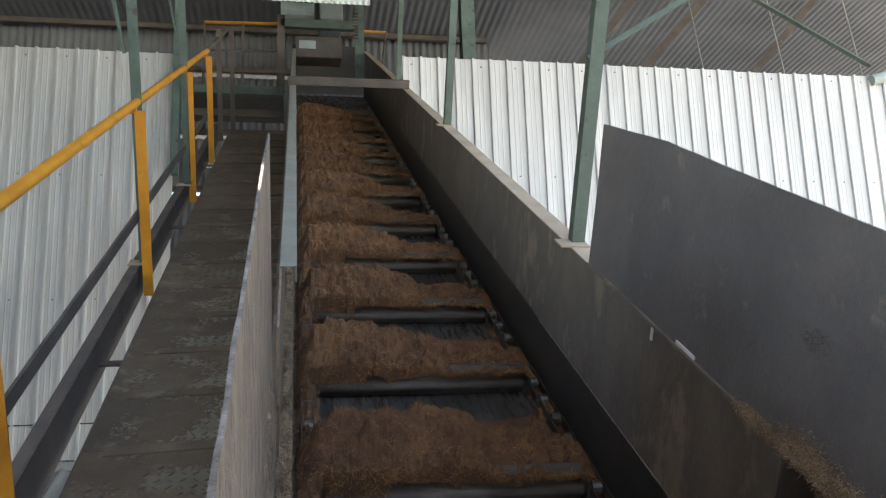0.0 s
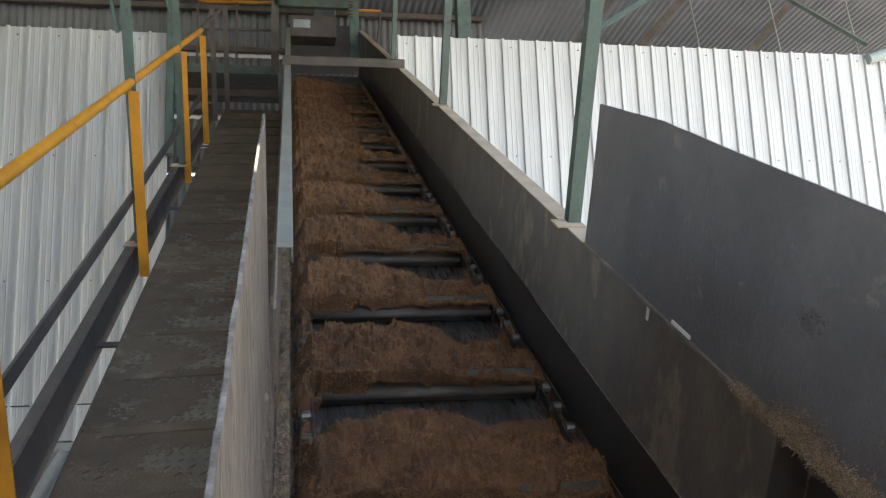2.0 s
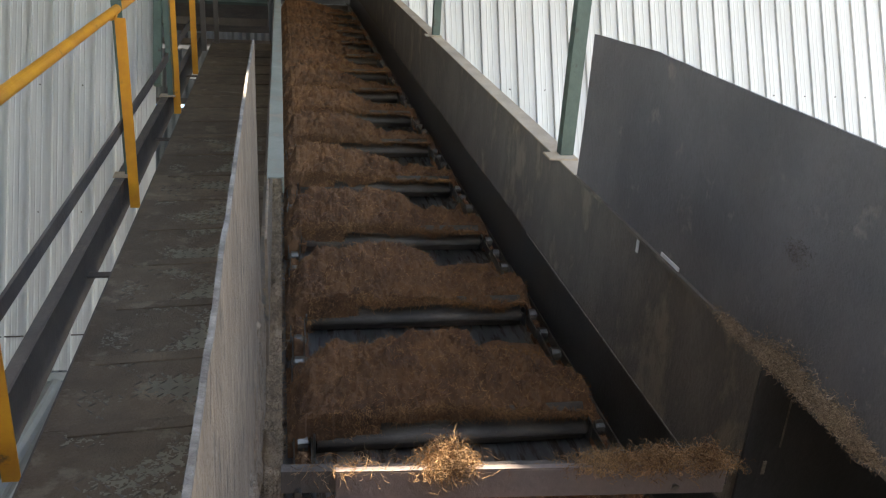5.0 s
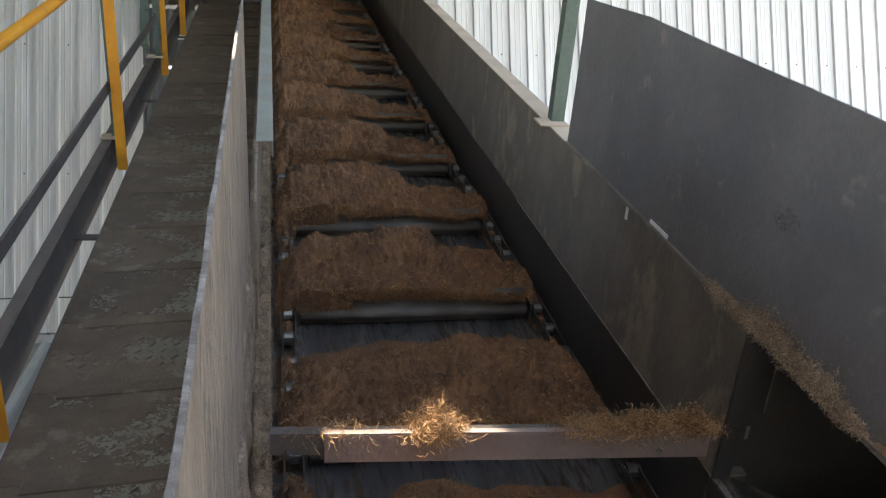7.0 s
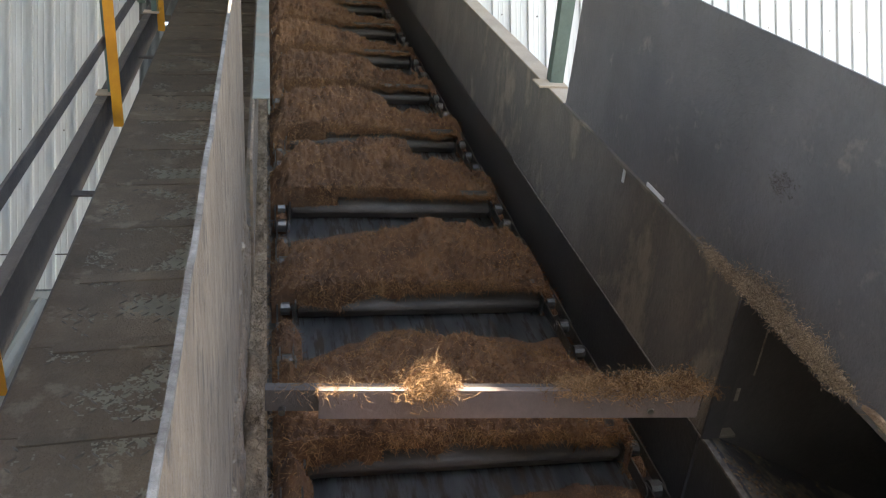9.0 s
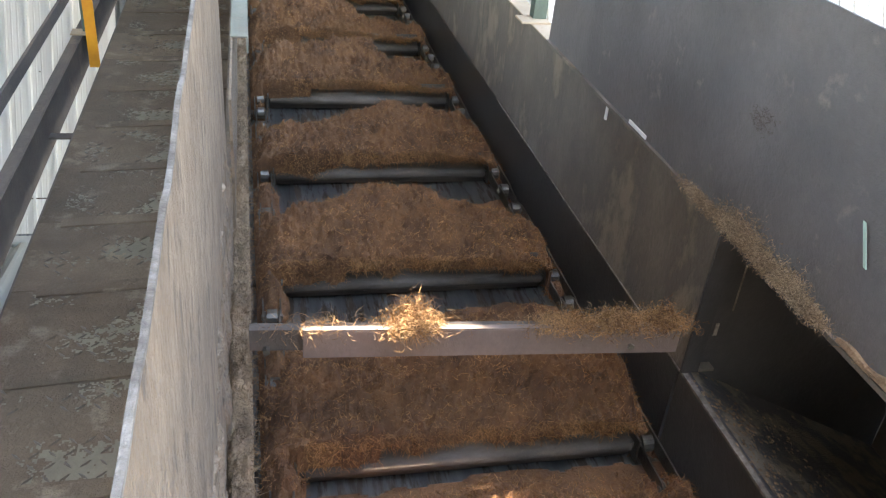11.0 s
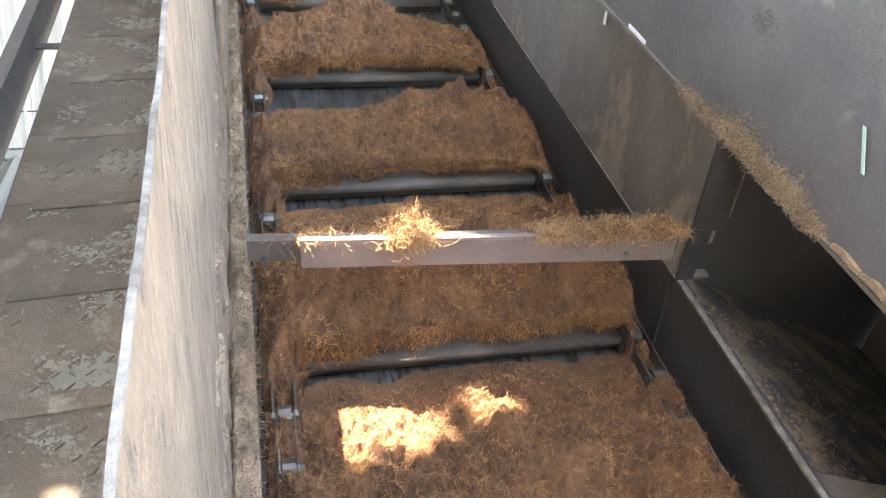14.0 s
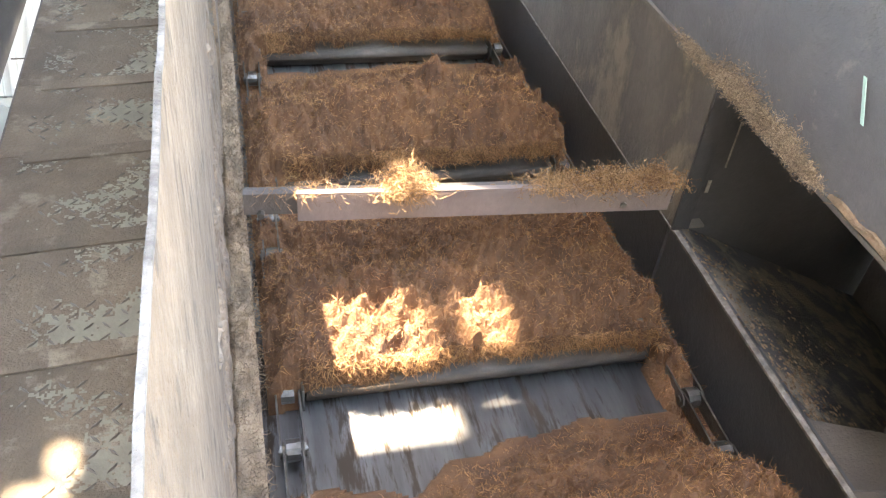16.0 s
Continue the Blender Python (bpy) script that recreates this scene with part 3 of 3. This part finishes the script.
solid("straw_clump", tangle(12000, on_ledge, (0.010, 0.030), rnd, 0.0006, 0.1, 1.6), TAN, "tan dry fibre heaped on the plate ledge", "straw", kind="stuff")
solid("straw_clump", tangle(1500, on_bar(0.365, 0.032, 0.024), (0.03, 0.085), rnd, 0.0006, -0.3, 1.1), STRAW, "bright tangled straw clump hanging on the crossbar", "straw", SKEW, kind="stuff")
solid("straw_clump", tangle(1500, on_bar(0.75, 0.05, 0.006), (0.015, 0.045), rnd, 0.0007, -0.3, 1.3), STRAW, "tangled dull brown fibre lying on the crossbar", "straw", SKEW, kind="stuff")
solid("straw_clump", tangle(2000, on_bar(0.88, 0.04, 0.013), (0.015, 0.045), rnd, 0.0007, -0.3, 1.3), STRAW, "tangled dull brown fibre lying on the crossbar", "straw", SKEW, kind="stuff")
solid("straw_clump", tangle(1500, on_bar(1.0, 0.03, 0.016), (0.015, 0.045), rnd, 0.0007, -0.3, 1.3), STRAW, "tangled dull brown fibre lying on the crossbar", "straw", SKEW, kind="stuff")
solid("straw_clump", tangle(240, on_bar(0.14, 0.07, 0.004), (0.02, 0.05), rnd, 0.0005, 0.0, 0.6), STRAW, "thin scatter of dry straw on the crossbar", "straw", SKEW, kind="stuff")



def on_hood(r):
    return (XR - 0.004 - abs(r.gauss(0, 0.006)), r.gauss(1.535, 0.022), r.gauss(-0.652, 0.012))


solid("straw_clump", tangle(90, on_hood, (0.012, 0.035), rnd, 0.0006, 0.2, 1.4), CHUTE_BROWN, "small dark fuzzy tuft of fibre stuck to the hood plate", "straw", kind="stuff")

# crossbar: a channel with an angle bolted before it
crossbar = thing("crossbar", "brown steel crossbar over the conveyor", "crossbar", SKEW)
bm = boxed(-0.02, 1.06, CORNER_S + 0.012, CORNER_S + 0.018, -1.282, -1.222)
box(bm, -0.02, 1.06, CORNER_S + 0.018, CORNER_S + 0.040, -1.228, -1.222)
part("channel", bm, RUSTY, crossbar, "dark rusty steel channel")
bm = boxed(0.105, 1.045, CORNER_S - 0.006, CORNER_S + 0.0, -1.292, -1.215, 0.0015)
box(bm, 0.105, 1.045, CORNER_S - 0.006, CORNER_S + 0.010, -1.2145, -1.2095, 0.0015)
part("angle", bm, BAR, crossbar, "loose brown angle bar with a bright top")
for x in (0.0, 0.9):
    part("bolt", rod(bmesh.new(), (x + 0.02, CORNER_S - 0.012, -1.27), (x + 0.02, CORNER_S + 0.004, -1.27), 0.009, 6), CHAIN, crossbar)

# dark beam across the trough near the wall, and the drive at the head
# black sheet added to stand in for the shade inside the trough head
part("head_plate", boxed(-0.05, XR + 0.05, 14.62, 14.63, FLOOR_N, TOP_N + 0.05), LINER, trough)
beam_top = solid("top_beam", boxed(-0.08, XR + 0.06, 8.86, 8.94, TOP_N + 0.001, TOP_N + 0.085, 0.004), RUSTY, "dark steel beam across the trough", "beam")
drive = thing("head_drive", "grey-green gearbox drive on a frame at the conveyor head", "machine", pose(0, 13.3, 0))
part("gearbox", boxed(0.38, 0.76, -0.3, 0.4, 9.68, 10.2, 0.03), MACHINE, drive)
part("motor", rod(bmesh.new(), (-0.25, 0.1, 9.95), (0.30, 0.1, 9.95), 0.19, 18), MACHINE, drive)
part("frame_beam", boxed(-0.25, 1.0, -0.35, -0.25, 9.50, 9.64), GREEN, drive)
part("frame_beam", boxed(-0.30, -0.18, -0.35, -0.25, 8.4, 9.7), RUSTY, drive)
part("frame_beam", boxed(0.95, 1.1, -0.35, -0.25, 8.6, 10.6), GREEN, drive)
part("cover", boxed(0.0, 0.74, -0.2, 0.3, 9.05, 9.42, 0.02), RUSTY, drive)
part("inspection_hatch", boxed(0.05, 0.32, -0.205, -0.2, 9.2, 9.34), MACHINE, drive, "pale hatch on the drive cover")
for k in range(9):
    o = part("chain_link", rod(bmesh.new(), (0.92, -0.36, 9.35 + 0.055 * k), (1.0, -0.36, 9.35 + 0.055 * k), 0.016, 8), CHAIN, drive)
platform_rail = thing("platform_rail", "faded orange guard rail round the head platform", "handrail", pose(0, 13.2, 0))
part("top_rail", rod(bmesh.new(), (-1.46, 0, 9.63), (-0.25, 0, 9.66), 0.025, 10), YELLOW, platform_rail)
part("mid_rail", rod(bmesh.new(), (-1.46, 0, 9.15), (-0.25, 0, 9.18), 0.02, 8), RUSTY, platform_rail)
for x in (-1.46, -0.85, -0.25):
    part("post", boxed(x - 0.02, x + 0.02, -0.02, 0.02, 8.5, 9.65), RUSTY, platform_rail)
side_rail = thing("platform_rail", "thin bent guard rail beside the conveyor head", "handrail", pose(0, 13.0, 0))
part("top_rail", rod(bmesh.new(), (1.05, 0, 9.5), (1.47, 0, 9.5), 0.02, 8), YELLOW, side_rail)
part("post", rod(bmesh.new(), (1.47, 0, 9.5), (1.33, -0.1, 8.5), 0.02, 8), RUSTY, side_rail)
platform = thing("head_platform", "green steel platform below the conveyor head", "platform", pose(0, 13.0, 0), kind="structure")
part("edge_beam", boxed(-1.9, -0.2, -0.1, 0.0, 8.30, 8.44), GREEN, platform)
part("floor_plate", boxed(-1.9, -0.2, 0.0, 1.5, 8.40, 8.44), RUSTY, platform)
part("edge_beam", boxed(-1.9, -0.2, -0.6, -0.5, 7.75, 7.86), RUSTY, platform)
part("pale_panel", boxed(-1.5, -1.18, 0.6, 0.62, 7.3, 7.42), SKYLIGHT, platform)
part("pale_panel", boxed(-0.95, -0.45, 0.6, 0.62, 7.62, 7.68), SKYLIGHT, platform)
gate = thing("rail_gate", "dark steel rail frame at the walkway top", "handrail")
for s, x in ((9.6, -0.82), (10.1, -0.72)):
    part("post", beam(bmesh.new(), (x, s, -1.65), (x, s, -0.45), 0.05, 0.05), RUSTY, gate)
part("top_rail", rod(bmesh.new(), (-0.87, 8.9, -0.62), (-0.78, 10.1, -0.50), 0.024, 10), RUSTY, gate)

# ---- walkway ----
WALK_N, WALK_X0, WALK_X1 = -1.65, -0.772, -0.105
walkway = thing("walkway", "dusty inclined steel walkway with diamond tread plates", "walkway", kind="structure")
TREAD = 0.452
panel_mesh = mesh_of("tread_plate", boxed(WALK_X0, WALK_X1, 0.0, TREAD - 0.004, -0.006, 0.0), WALKPLATE)
cleat_mesh = mesh_of("cleat", boxed(WALK_X0 + 0.08, WALK_X1, 0.0, 0.06, 0.0005, 0.008, 0.002), WALKPLATE)


def lug_mesh(seed):
    """Raised diamond lugs, dense on the worn side of the tread and lost in dust elsewhere."""
    r = random.Random(seed)
    bm = bmesh.new()
    step = 0.043

    def worn(x, y):
        return noise.noise(Vector((x * 5 + seed * 3, y * 6, seed))) + (x - WALK_X0) * 0.8 - abs(y - 0.2) * 1.9 - 0.02

    for i in range(int(0.56 / step)):
        for j in range(int(0.40 / step)):
            x, y = WALK_X0 + 0.08 + i * step, 0.06 + j * step
            if worn(x, y) < r.uniform(-0.12, 0.05):
                continue
            turn = 45 if (i + j) % 2 else -45
            m = pose(x, y, 0.0025, 0, 0, turn + r.uniform(-4, 4))
            a = [bm.verts.new(m @ Vector(q)) for q in ((-0.019, 0, -0.002), (0, -0.0045, -0.002), (0.019, 0, -0.002), (0, 0.0045, -0.002), (-0.011, 0, 0.002), (0.011, 0, 0.002))]
            for f in ((0, 1, 4), (1, 5, 4), (1, 2, 5), (2, 3, 5), (3, 4, 5), (3, 0, 4)):
                bm.faces.new([a[k] for k in f])
    cell = 0.006                                       # scuffed bare metal between the lugs
    for i in range(int(0.56 / cell)):
        for j in range(int(0.38 / cell)):
            x, y = WALK_X0 + 0.07 + i * cell, 0.05 + j * cell
            if worn(x, y) + 0.45 * noise.noise(Vector((x * 40, y * 40, seed))) + 0.4 * noise.noise(Vector((x * 110, y * 110, seed))) > 0.30:
                f = bm.faces.new([bm.verts.new((x + p, y + q, 0.0008)) for p, q in ((0, 0), (cell, 0), (cell, cell), (0, cell))])
                f.material_index = 1
    return mesh_of("tread_lugs", bm, [LUG, SCUFF])


LUGS = [lug_mesh(k) for k in range(5)]
for k in range(-9, 18):
    s = 2.016 + TREAD * k
    o = part("tread_plate", panel_mesh, WALKPLATE, walkway)
    o.matrix_basis = pose(0, s, WALK_N)
    o = part("cleat", cleat_mesh, WALKPLATE, walkway)
    o.matrix_basis = pose(0, s - 0.02, WALK_N) @ pose(-0.4, 0, 0, 0, 0, 5) @ pose(0.4, 0, 0)
    if k < 9:
        o = part("tread_lugs", LUGS[k % 5], LUG, walkway)
        o.matrix_basis = pose(0, s, WALK_N)
        tagged(o, kind="stuff")
part("stringer_web", boxed(-0.905, -0.895, -2.0, 10.3, -1.77, -1.575), RUSTY, walkway, "dark brown channel stringer")
part("stringer_flange", boxed(-0.95, -0.906, -2.0, 10.3, -1.77, -1.762), RUSTY, walkway)
part("stringer_flange", boxed(-0.95, -0.906, -2.0, 10.3, -1.583, -1.575), RUSTY, walkway)
part("stringer", boxed(WALK_X0 - 0.008, WALK_X0, -2.0, 10.3, -1.76, -1.652), RUSTY, walkway)
part("splice_plate", boxed(-0.8945, -0.887, 1.9, 3.2, -1.755, -1.558), RUSTY, walkway)
for s in (1.45, 3.77, 6.13, 8.4):
    part("bracket", boxed(-0.8945, WALK_X0 - 0.008, s, s + 0.05, -1.70, -1.69), RUSTY, walkway)

# ---- handrail ----
rail = thing("handrail", "yellow tubular handrail along the walkway", "handrail")
bm = rod(bmesh.new(), (-0.87, -1.5, -0.648), (-0.87, 8.9, -0.632), 0.024, 16)
part("top_rail", bm, YELLOW, rail)
part("mid_rail", beam(bmesh.new(), (-0.885, -1.5, -1.268), (-0.885, 8.9, -1.264), 0.012, 0.062), RUSTY, rail, "dark brown flat mid rail")
for x, s in ((-0.86, 2.31), (-0.86, 4.78), (-0.86, 7.02), (-0.86, 8.64)):
    post = part("post", angle_iron(bmesh.new(), (x, s, -1.72), (x, s, -0.665), 0.055, 0.006, 1, math.pi), YELLOW, rail)
    part("weld_lump", rod(bmesh.new(), (-0.872, s - 0.045, -0.648), (-0.872, s + 0.03, -0.645), 0.028, 12), YELLOW, post)

# ---- green hangers ----
def hanger(x, s, n, side, top=4.5, leg=0.054, roll=0.0):
    h = thing("hanger_post", "chipped green angle-iron hanger post", "post", SLOPE @ Matrix.Translation((x, s, n)), "hangers")
    part("upright", angle_iron(bmesh.new(), (0, 0, 0.008), (0, 0, top), leg, 0.008, side, roll), GREEN, h)
    part("foot_plate", boxed(-0.06, 0.06, -0.05, 0.05, 0.001, 0.008), CAPSTEEL, h)
    return h


for s in (3.2, 6.37, 9.66):
    hanger(XR + 0.012, s, TOP_N, -1, roll=math.pi * 0.5)
for s in (4.93, 7.02):
    h = hanger(-0.90, s, -1.575, 1, 5.0, 0.055, math.pi)
    part("brace", beam(bmesh.new(), (-0.02, 0.0, 1.2), (-0.28, 0.0, 2.9), 0.05, 0.012), GREEN, h)

wire = solid("wire", rod(bmesh.new(), (-7, 9.125, 3.27), (-1.34, 9.125, 3.27), 0.007, 6), RUSTY, "thin grey wire along the cladding", "wire", pose(0, 0, 0))

# ---- moving flights, chains and fibre ----
PITCH_S, SPEED, PHASE = 0.849, 0.299, 3.37
FLIGHT_N = FLOOR_N + 0.006
LINK = PITCH_S / 5
MOVING = []


def side_plate():
    bm = bmesh.new()
    pts = []
    for c, a0 in ((LINK, -90), (0.0, 90)):
        for k in range(5):
            a = radians(a0 + 45 * k)
            pts.append((c + 0.021 * math.cos(a), 0.045 + 0.021 * math.sin(a)))
    lo = [bm.verts.new((-0.0025, y, z)) for y, z in pts]
    hi = [bm.verts.new((0.0025, y, z)) for y, z in pts]
    for i in range(len(pts)):
        j = (i + 1) % len(pts)
        bm.faces.new((lo[i], lo[j], hi[j], hi[i]))
    bm.faces.new(lo[::-1])
    bm.faces.new(hi)
    return bm


PLATE_MESH = mesh_of("link_plate", side_plate(), CHAIN)
ROLLER_MESH = mesh_of("roller", rod(bmesh.new(), (-0.016, 0, 0.045), (0.016, 0, 0.045), 0.027, 12), CHAIN)
PIN_MESH = mesh_of("pin", rod(bmesh.new(), (-0.034, 0, 0.045), (0.034, 0, 0.045), 0.009, 8), CHAIN)


def flight_bar():
    """A plate bent into a rounded lip near the deck and leaning back above it."""
    bm = bmesh.new()
    edge = [(0.004, 0.0), (0.002, 0.018)]
    edge += [(-0.002 - 0.016 * math.sin(radians(a)), 0.042 - 0.020 * math.cos(radians(a))) for a in range(0, 181, 30)]
    edge += [(0.012, 0.068), (0.030, 0.094), (0.046, 0.118)]
    outline = edge + [(y + 0.008, z) for y, z in edge[::-1]]
    lo = [bm.verts.new((0.095, y, z)) for y, z in outline]
    hi = [bm.verts.new((1.005, y, z)) for y, z in outline]
    for i in range(len(outline)):
        j = (i + 1) % len(outline)
        bm.faces.new((lo[i], lo[j], hi[j], hi[i]))
    for row in (lo, hi):
        for i in range(len(edge) - 1):
            bm.faces.new((row[i], row[i + 1], row[-2 - i], row[-1 - i]))
    bmesh.ops.recalc_face_normals(bm, faces=bm.faces)
    return bm


BAR_MESH = mesh_of("flight_bar", flight_bar(), FLIGHT)
for p in BAR_MESH.polygons:
    p.use_smooth = len(p.vertices) == 4
BRACKET_MESH = mesh_of("end_bracket", box(boxed(0, 0.006, -0.035, 0.06, 0.01, 0.085, 0.001), -0.012, 0.0, -0.012, 0.012, 0.035, 0.06, 0.002), CHAIN)


def scraper_flight():
    f = thing("scraper_flight", "worn steel scraper flight carried between roller chains", "scraper flight", group="scraper flights")
    part("flight_bar", BAR_MESH, FLIGHT, f)
    for x in (0.082, 1.012):
        part("end_bracket", BRACKET_MESH, CHAIN, f).matrix_basis = pose(x, 0, 0)
    for x in (0.048, 1.052):
        for k in range(5):
            y = LINK * k
            for dx in ((-0.022, 0.022) if k % 2 else (-0.028, 0.028)):
                part("link_plate", PLATE_MESH, CHAIN, f).matrix_basis = pose(x + dx, y, 0)
            roller = part("roller", ROLLER_MESH, CHAIN, f)
            roller.matrix_basis = pose(x, y, 0)
            part("pin", PIN_MESH, CHAIN, roller)
    return f


def pile_shape(seed, high, peak, lean, reach, deep):
    """Outline of a heap behind a flight: crest height, where it peaks, how it leans across, how far it thins to the right chain."""
    r = random.Random(seed)
    off = r.uniform(0, 50)

    def shape(x, y):
        u = y - 0.10                                   # 0 at the flight
        wide = 0.5 + 0.5 * noise.noise(Vector((x * 3.4, off, 0))) + 0.18 * noise.noise(Vector((x * 11, off, 4)))
        lobe = math.exp(-((x - peak) / 0.30) ** 2)
        crest = deep + 0.08 * x + 0.07 * lobe + 0.05 * noise.noise(Vector((x * 4.2, off + 9, 0)))
        end = crest + (0.48 if reach > 1.5 else 0.30) + 0.18 * wide
        front = -0.006 + 0.030 * noise.noise(Vector((x * 5, off + 3, 0))) + 0.014 * noise.noise(Vector((x * 25, off + 5, 0)))
        side = min(x - 0.0, 1.08 + 0.03 * noise.noise(Vector((y * 8, off, 2))) - x)
        h = 0.0
        if front < u < end:
            top = 0.150 + high * (0.30 + 0.30 * wide + 0.55 * lobe) + lean * (x - 0.5)
            if u < crest:
                k = (u - front) / max(0.05, crest - front)
                h = 0.150 + (top - 0.150) * math.sin(min(1.0, k) * math.pi / 2)
            else:
                k = (u - crest) / (end - crest)
                h = top * (1 - k) ** 1.5
            h *= min(1.0, 0.45 + side / 0.14)
            h *= 0.68 + 0.32 * min(1.0, max(0.0, reach - x + 0.10 * noise.noise(Vector((y * 7, off, 6)))) / 0.35)
        mid = 0.045 if x < 0.5 else 1.05
        edge = math.exp(-((x - mid) / 0.048) ** 2)     # tufts over the chains
        tuft = edge * ((0.05 if x < 0.5 else 0.06) + 0.14 * noise.noise(Vector((y * 5, off + (7 if x < 0.5 else 19), 1))))
        if x > 0.5 and reach < 1.3:
            tuft *= 0.35
        if u < -0.06:
            tuft *= max(0.0, 1 + (u + 0.06) / 0.04)
        return max(h, tuft if tuft > 0.025 else 0.0)

    def hang(x, y):
        """How low the fringe hangs before the flight plate."""
        if 0.085 < x < 1.02 and y < 0.17:
            drape = noise.noise(Vector((x * 6, off + 30, 0))) + 0.5 * noise.noise(Vector((x * 19, off, 8)))
            return max(0.035, 0.106 - (0.045 if x < 0.30 else 0.0) - 0.07 * max(0.0, drape - 0.1))
        return -0.006
    return shape, hang


def fibre_heap(seed, rough, count, steps, *outline):
    shape, hang = pile_shape(seed, *outline)
    r = random.Random(40 + seed)
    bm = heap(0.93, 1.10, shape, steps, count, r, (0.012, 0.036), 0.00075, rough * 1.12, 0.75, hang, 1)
    for n in range(count // 9):                        # fibres that hang down the front
        x, y = r.uniform(0.09, 1.03), 0.06
        while shape(x, y) <= 0 and y < 0.3:
            y += 0.006
        low = hang(x, y)
        z = r.uniform(low, max(low + 0.01, shape(x, y + 0.015)))
        strand(bm, (x, y - 0.004, z), (r.uniform(-0.8, 0.8), r.uniform(-0.6, -0.05), r.uniform(-0.9, 0.3)), r.uniform(0.015, 0.04), 0.0008, r, 0.9, 3, 1)
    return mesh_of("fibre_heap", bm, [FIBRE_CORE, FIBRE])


NEAR, FAR = (160, 120), (100, 76)
HEAPS = {   # by flight: seed, roughness, fibres, grid, height, peak, lean, reach, depth of the crest
    -9: (1, 0.030, 42000, NEAR, 0.11, 0.80, 0.08, 1.45, 0.20), -8: (2, 0.038, 42000, NEAR, 0.10, 0.55, 0.0, 1.6, 0.20),
    -7: (3, 0.036, 42000, NEAR, 0.14, 0.55, 0.02, 1.6, 0.15), -6: (4, 0.028, 34000, NEAR, 0.09, 0.78, 0.07, 1.15, 0.22),
    -5: (5, 0.028, 34000, NEAR, 0.11, 0.42, 0.0, 1.05, 0.20), -4: (6, 0.028, 30000, NEAR, 0.09, 0.74, 0.06, 1.05, 0.20),
    -3: (7, 0.030, 30000, NEAR, 0.13, 0.45, -0.04, 1.0, 0.20), -2: (8, 0.028, 24000, NEAR, 0.12, 0.38, -0.05, 0.92, 0.18),
    -1: (9, 0.030, 20000, FAR, 0.11, 0.38, -0.05, 0.9, 0.16), 0: (10, 0.028, 16000, FAR, 0.10, 0.28, -0.06, 0.8, 0.14),
    1: (11, 0.028, 12000, FAR, 0.10, 0.36, -0.06, 0.8, 0.14), 2: (12, 0.028, 12000, FAR, 0.11, 0.32, -0.06, 0.8, 0.14)}
HEAPS = {k: fibre_heap(*v) for k, v in HEAPS.items()}
SHIFT = Matrix.Translation((0, -0.10, 0))
for k in range(-10, 11):
    s0 = PHASE + PITCH_S * k
    MOVING.append((scraper_flight(), s0, False))
    if k < 10:
        p = solid("fibre_heap", HEAPS[k if k in HEAPS else k % 3 if k > 0 else -9], FIBRE, "heap of orange-brown palm fibre riding on a flight", "fibre", group="fibre heaps")
        MOVING.append((p, s0, True))


def ride(s):
    """Place on the conveyor: up the deck, round the head shaft and back below."""
    top, r = S_HEAD - 0.5, 0.42
    if s <= top:
        return SLOPE @ Matrix.Translation((0, s, FLIGHT_N))
    turn = min((s - top) / r, math.pi)
    rest = max(0.0, s - top - r * math.pi)
    return SLOPE @ Matrix.Translation((0, top, FLIGHT_N - r)) @ Matrix.Rotation(-turn, 4, "X") @ Matrix.Translation((0, rest, r))


def motions():
    for ob, s0, loose in MOVING:
        rows = []
        for i in range(33):
            m = ride(s0 + SPEED * i / 2)
            rows.append((i / 2, m @ SHIFT if loose else m))
        walk(ob, rows)


motions()
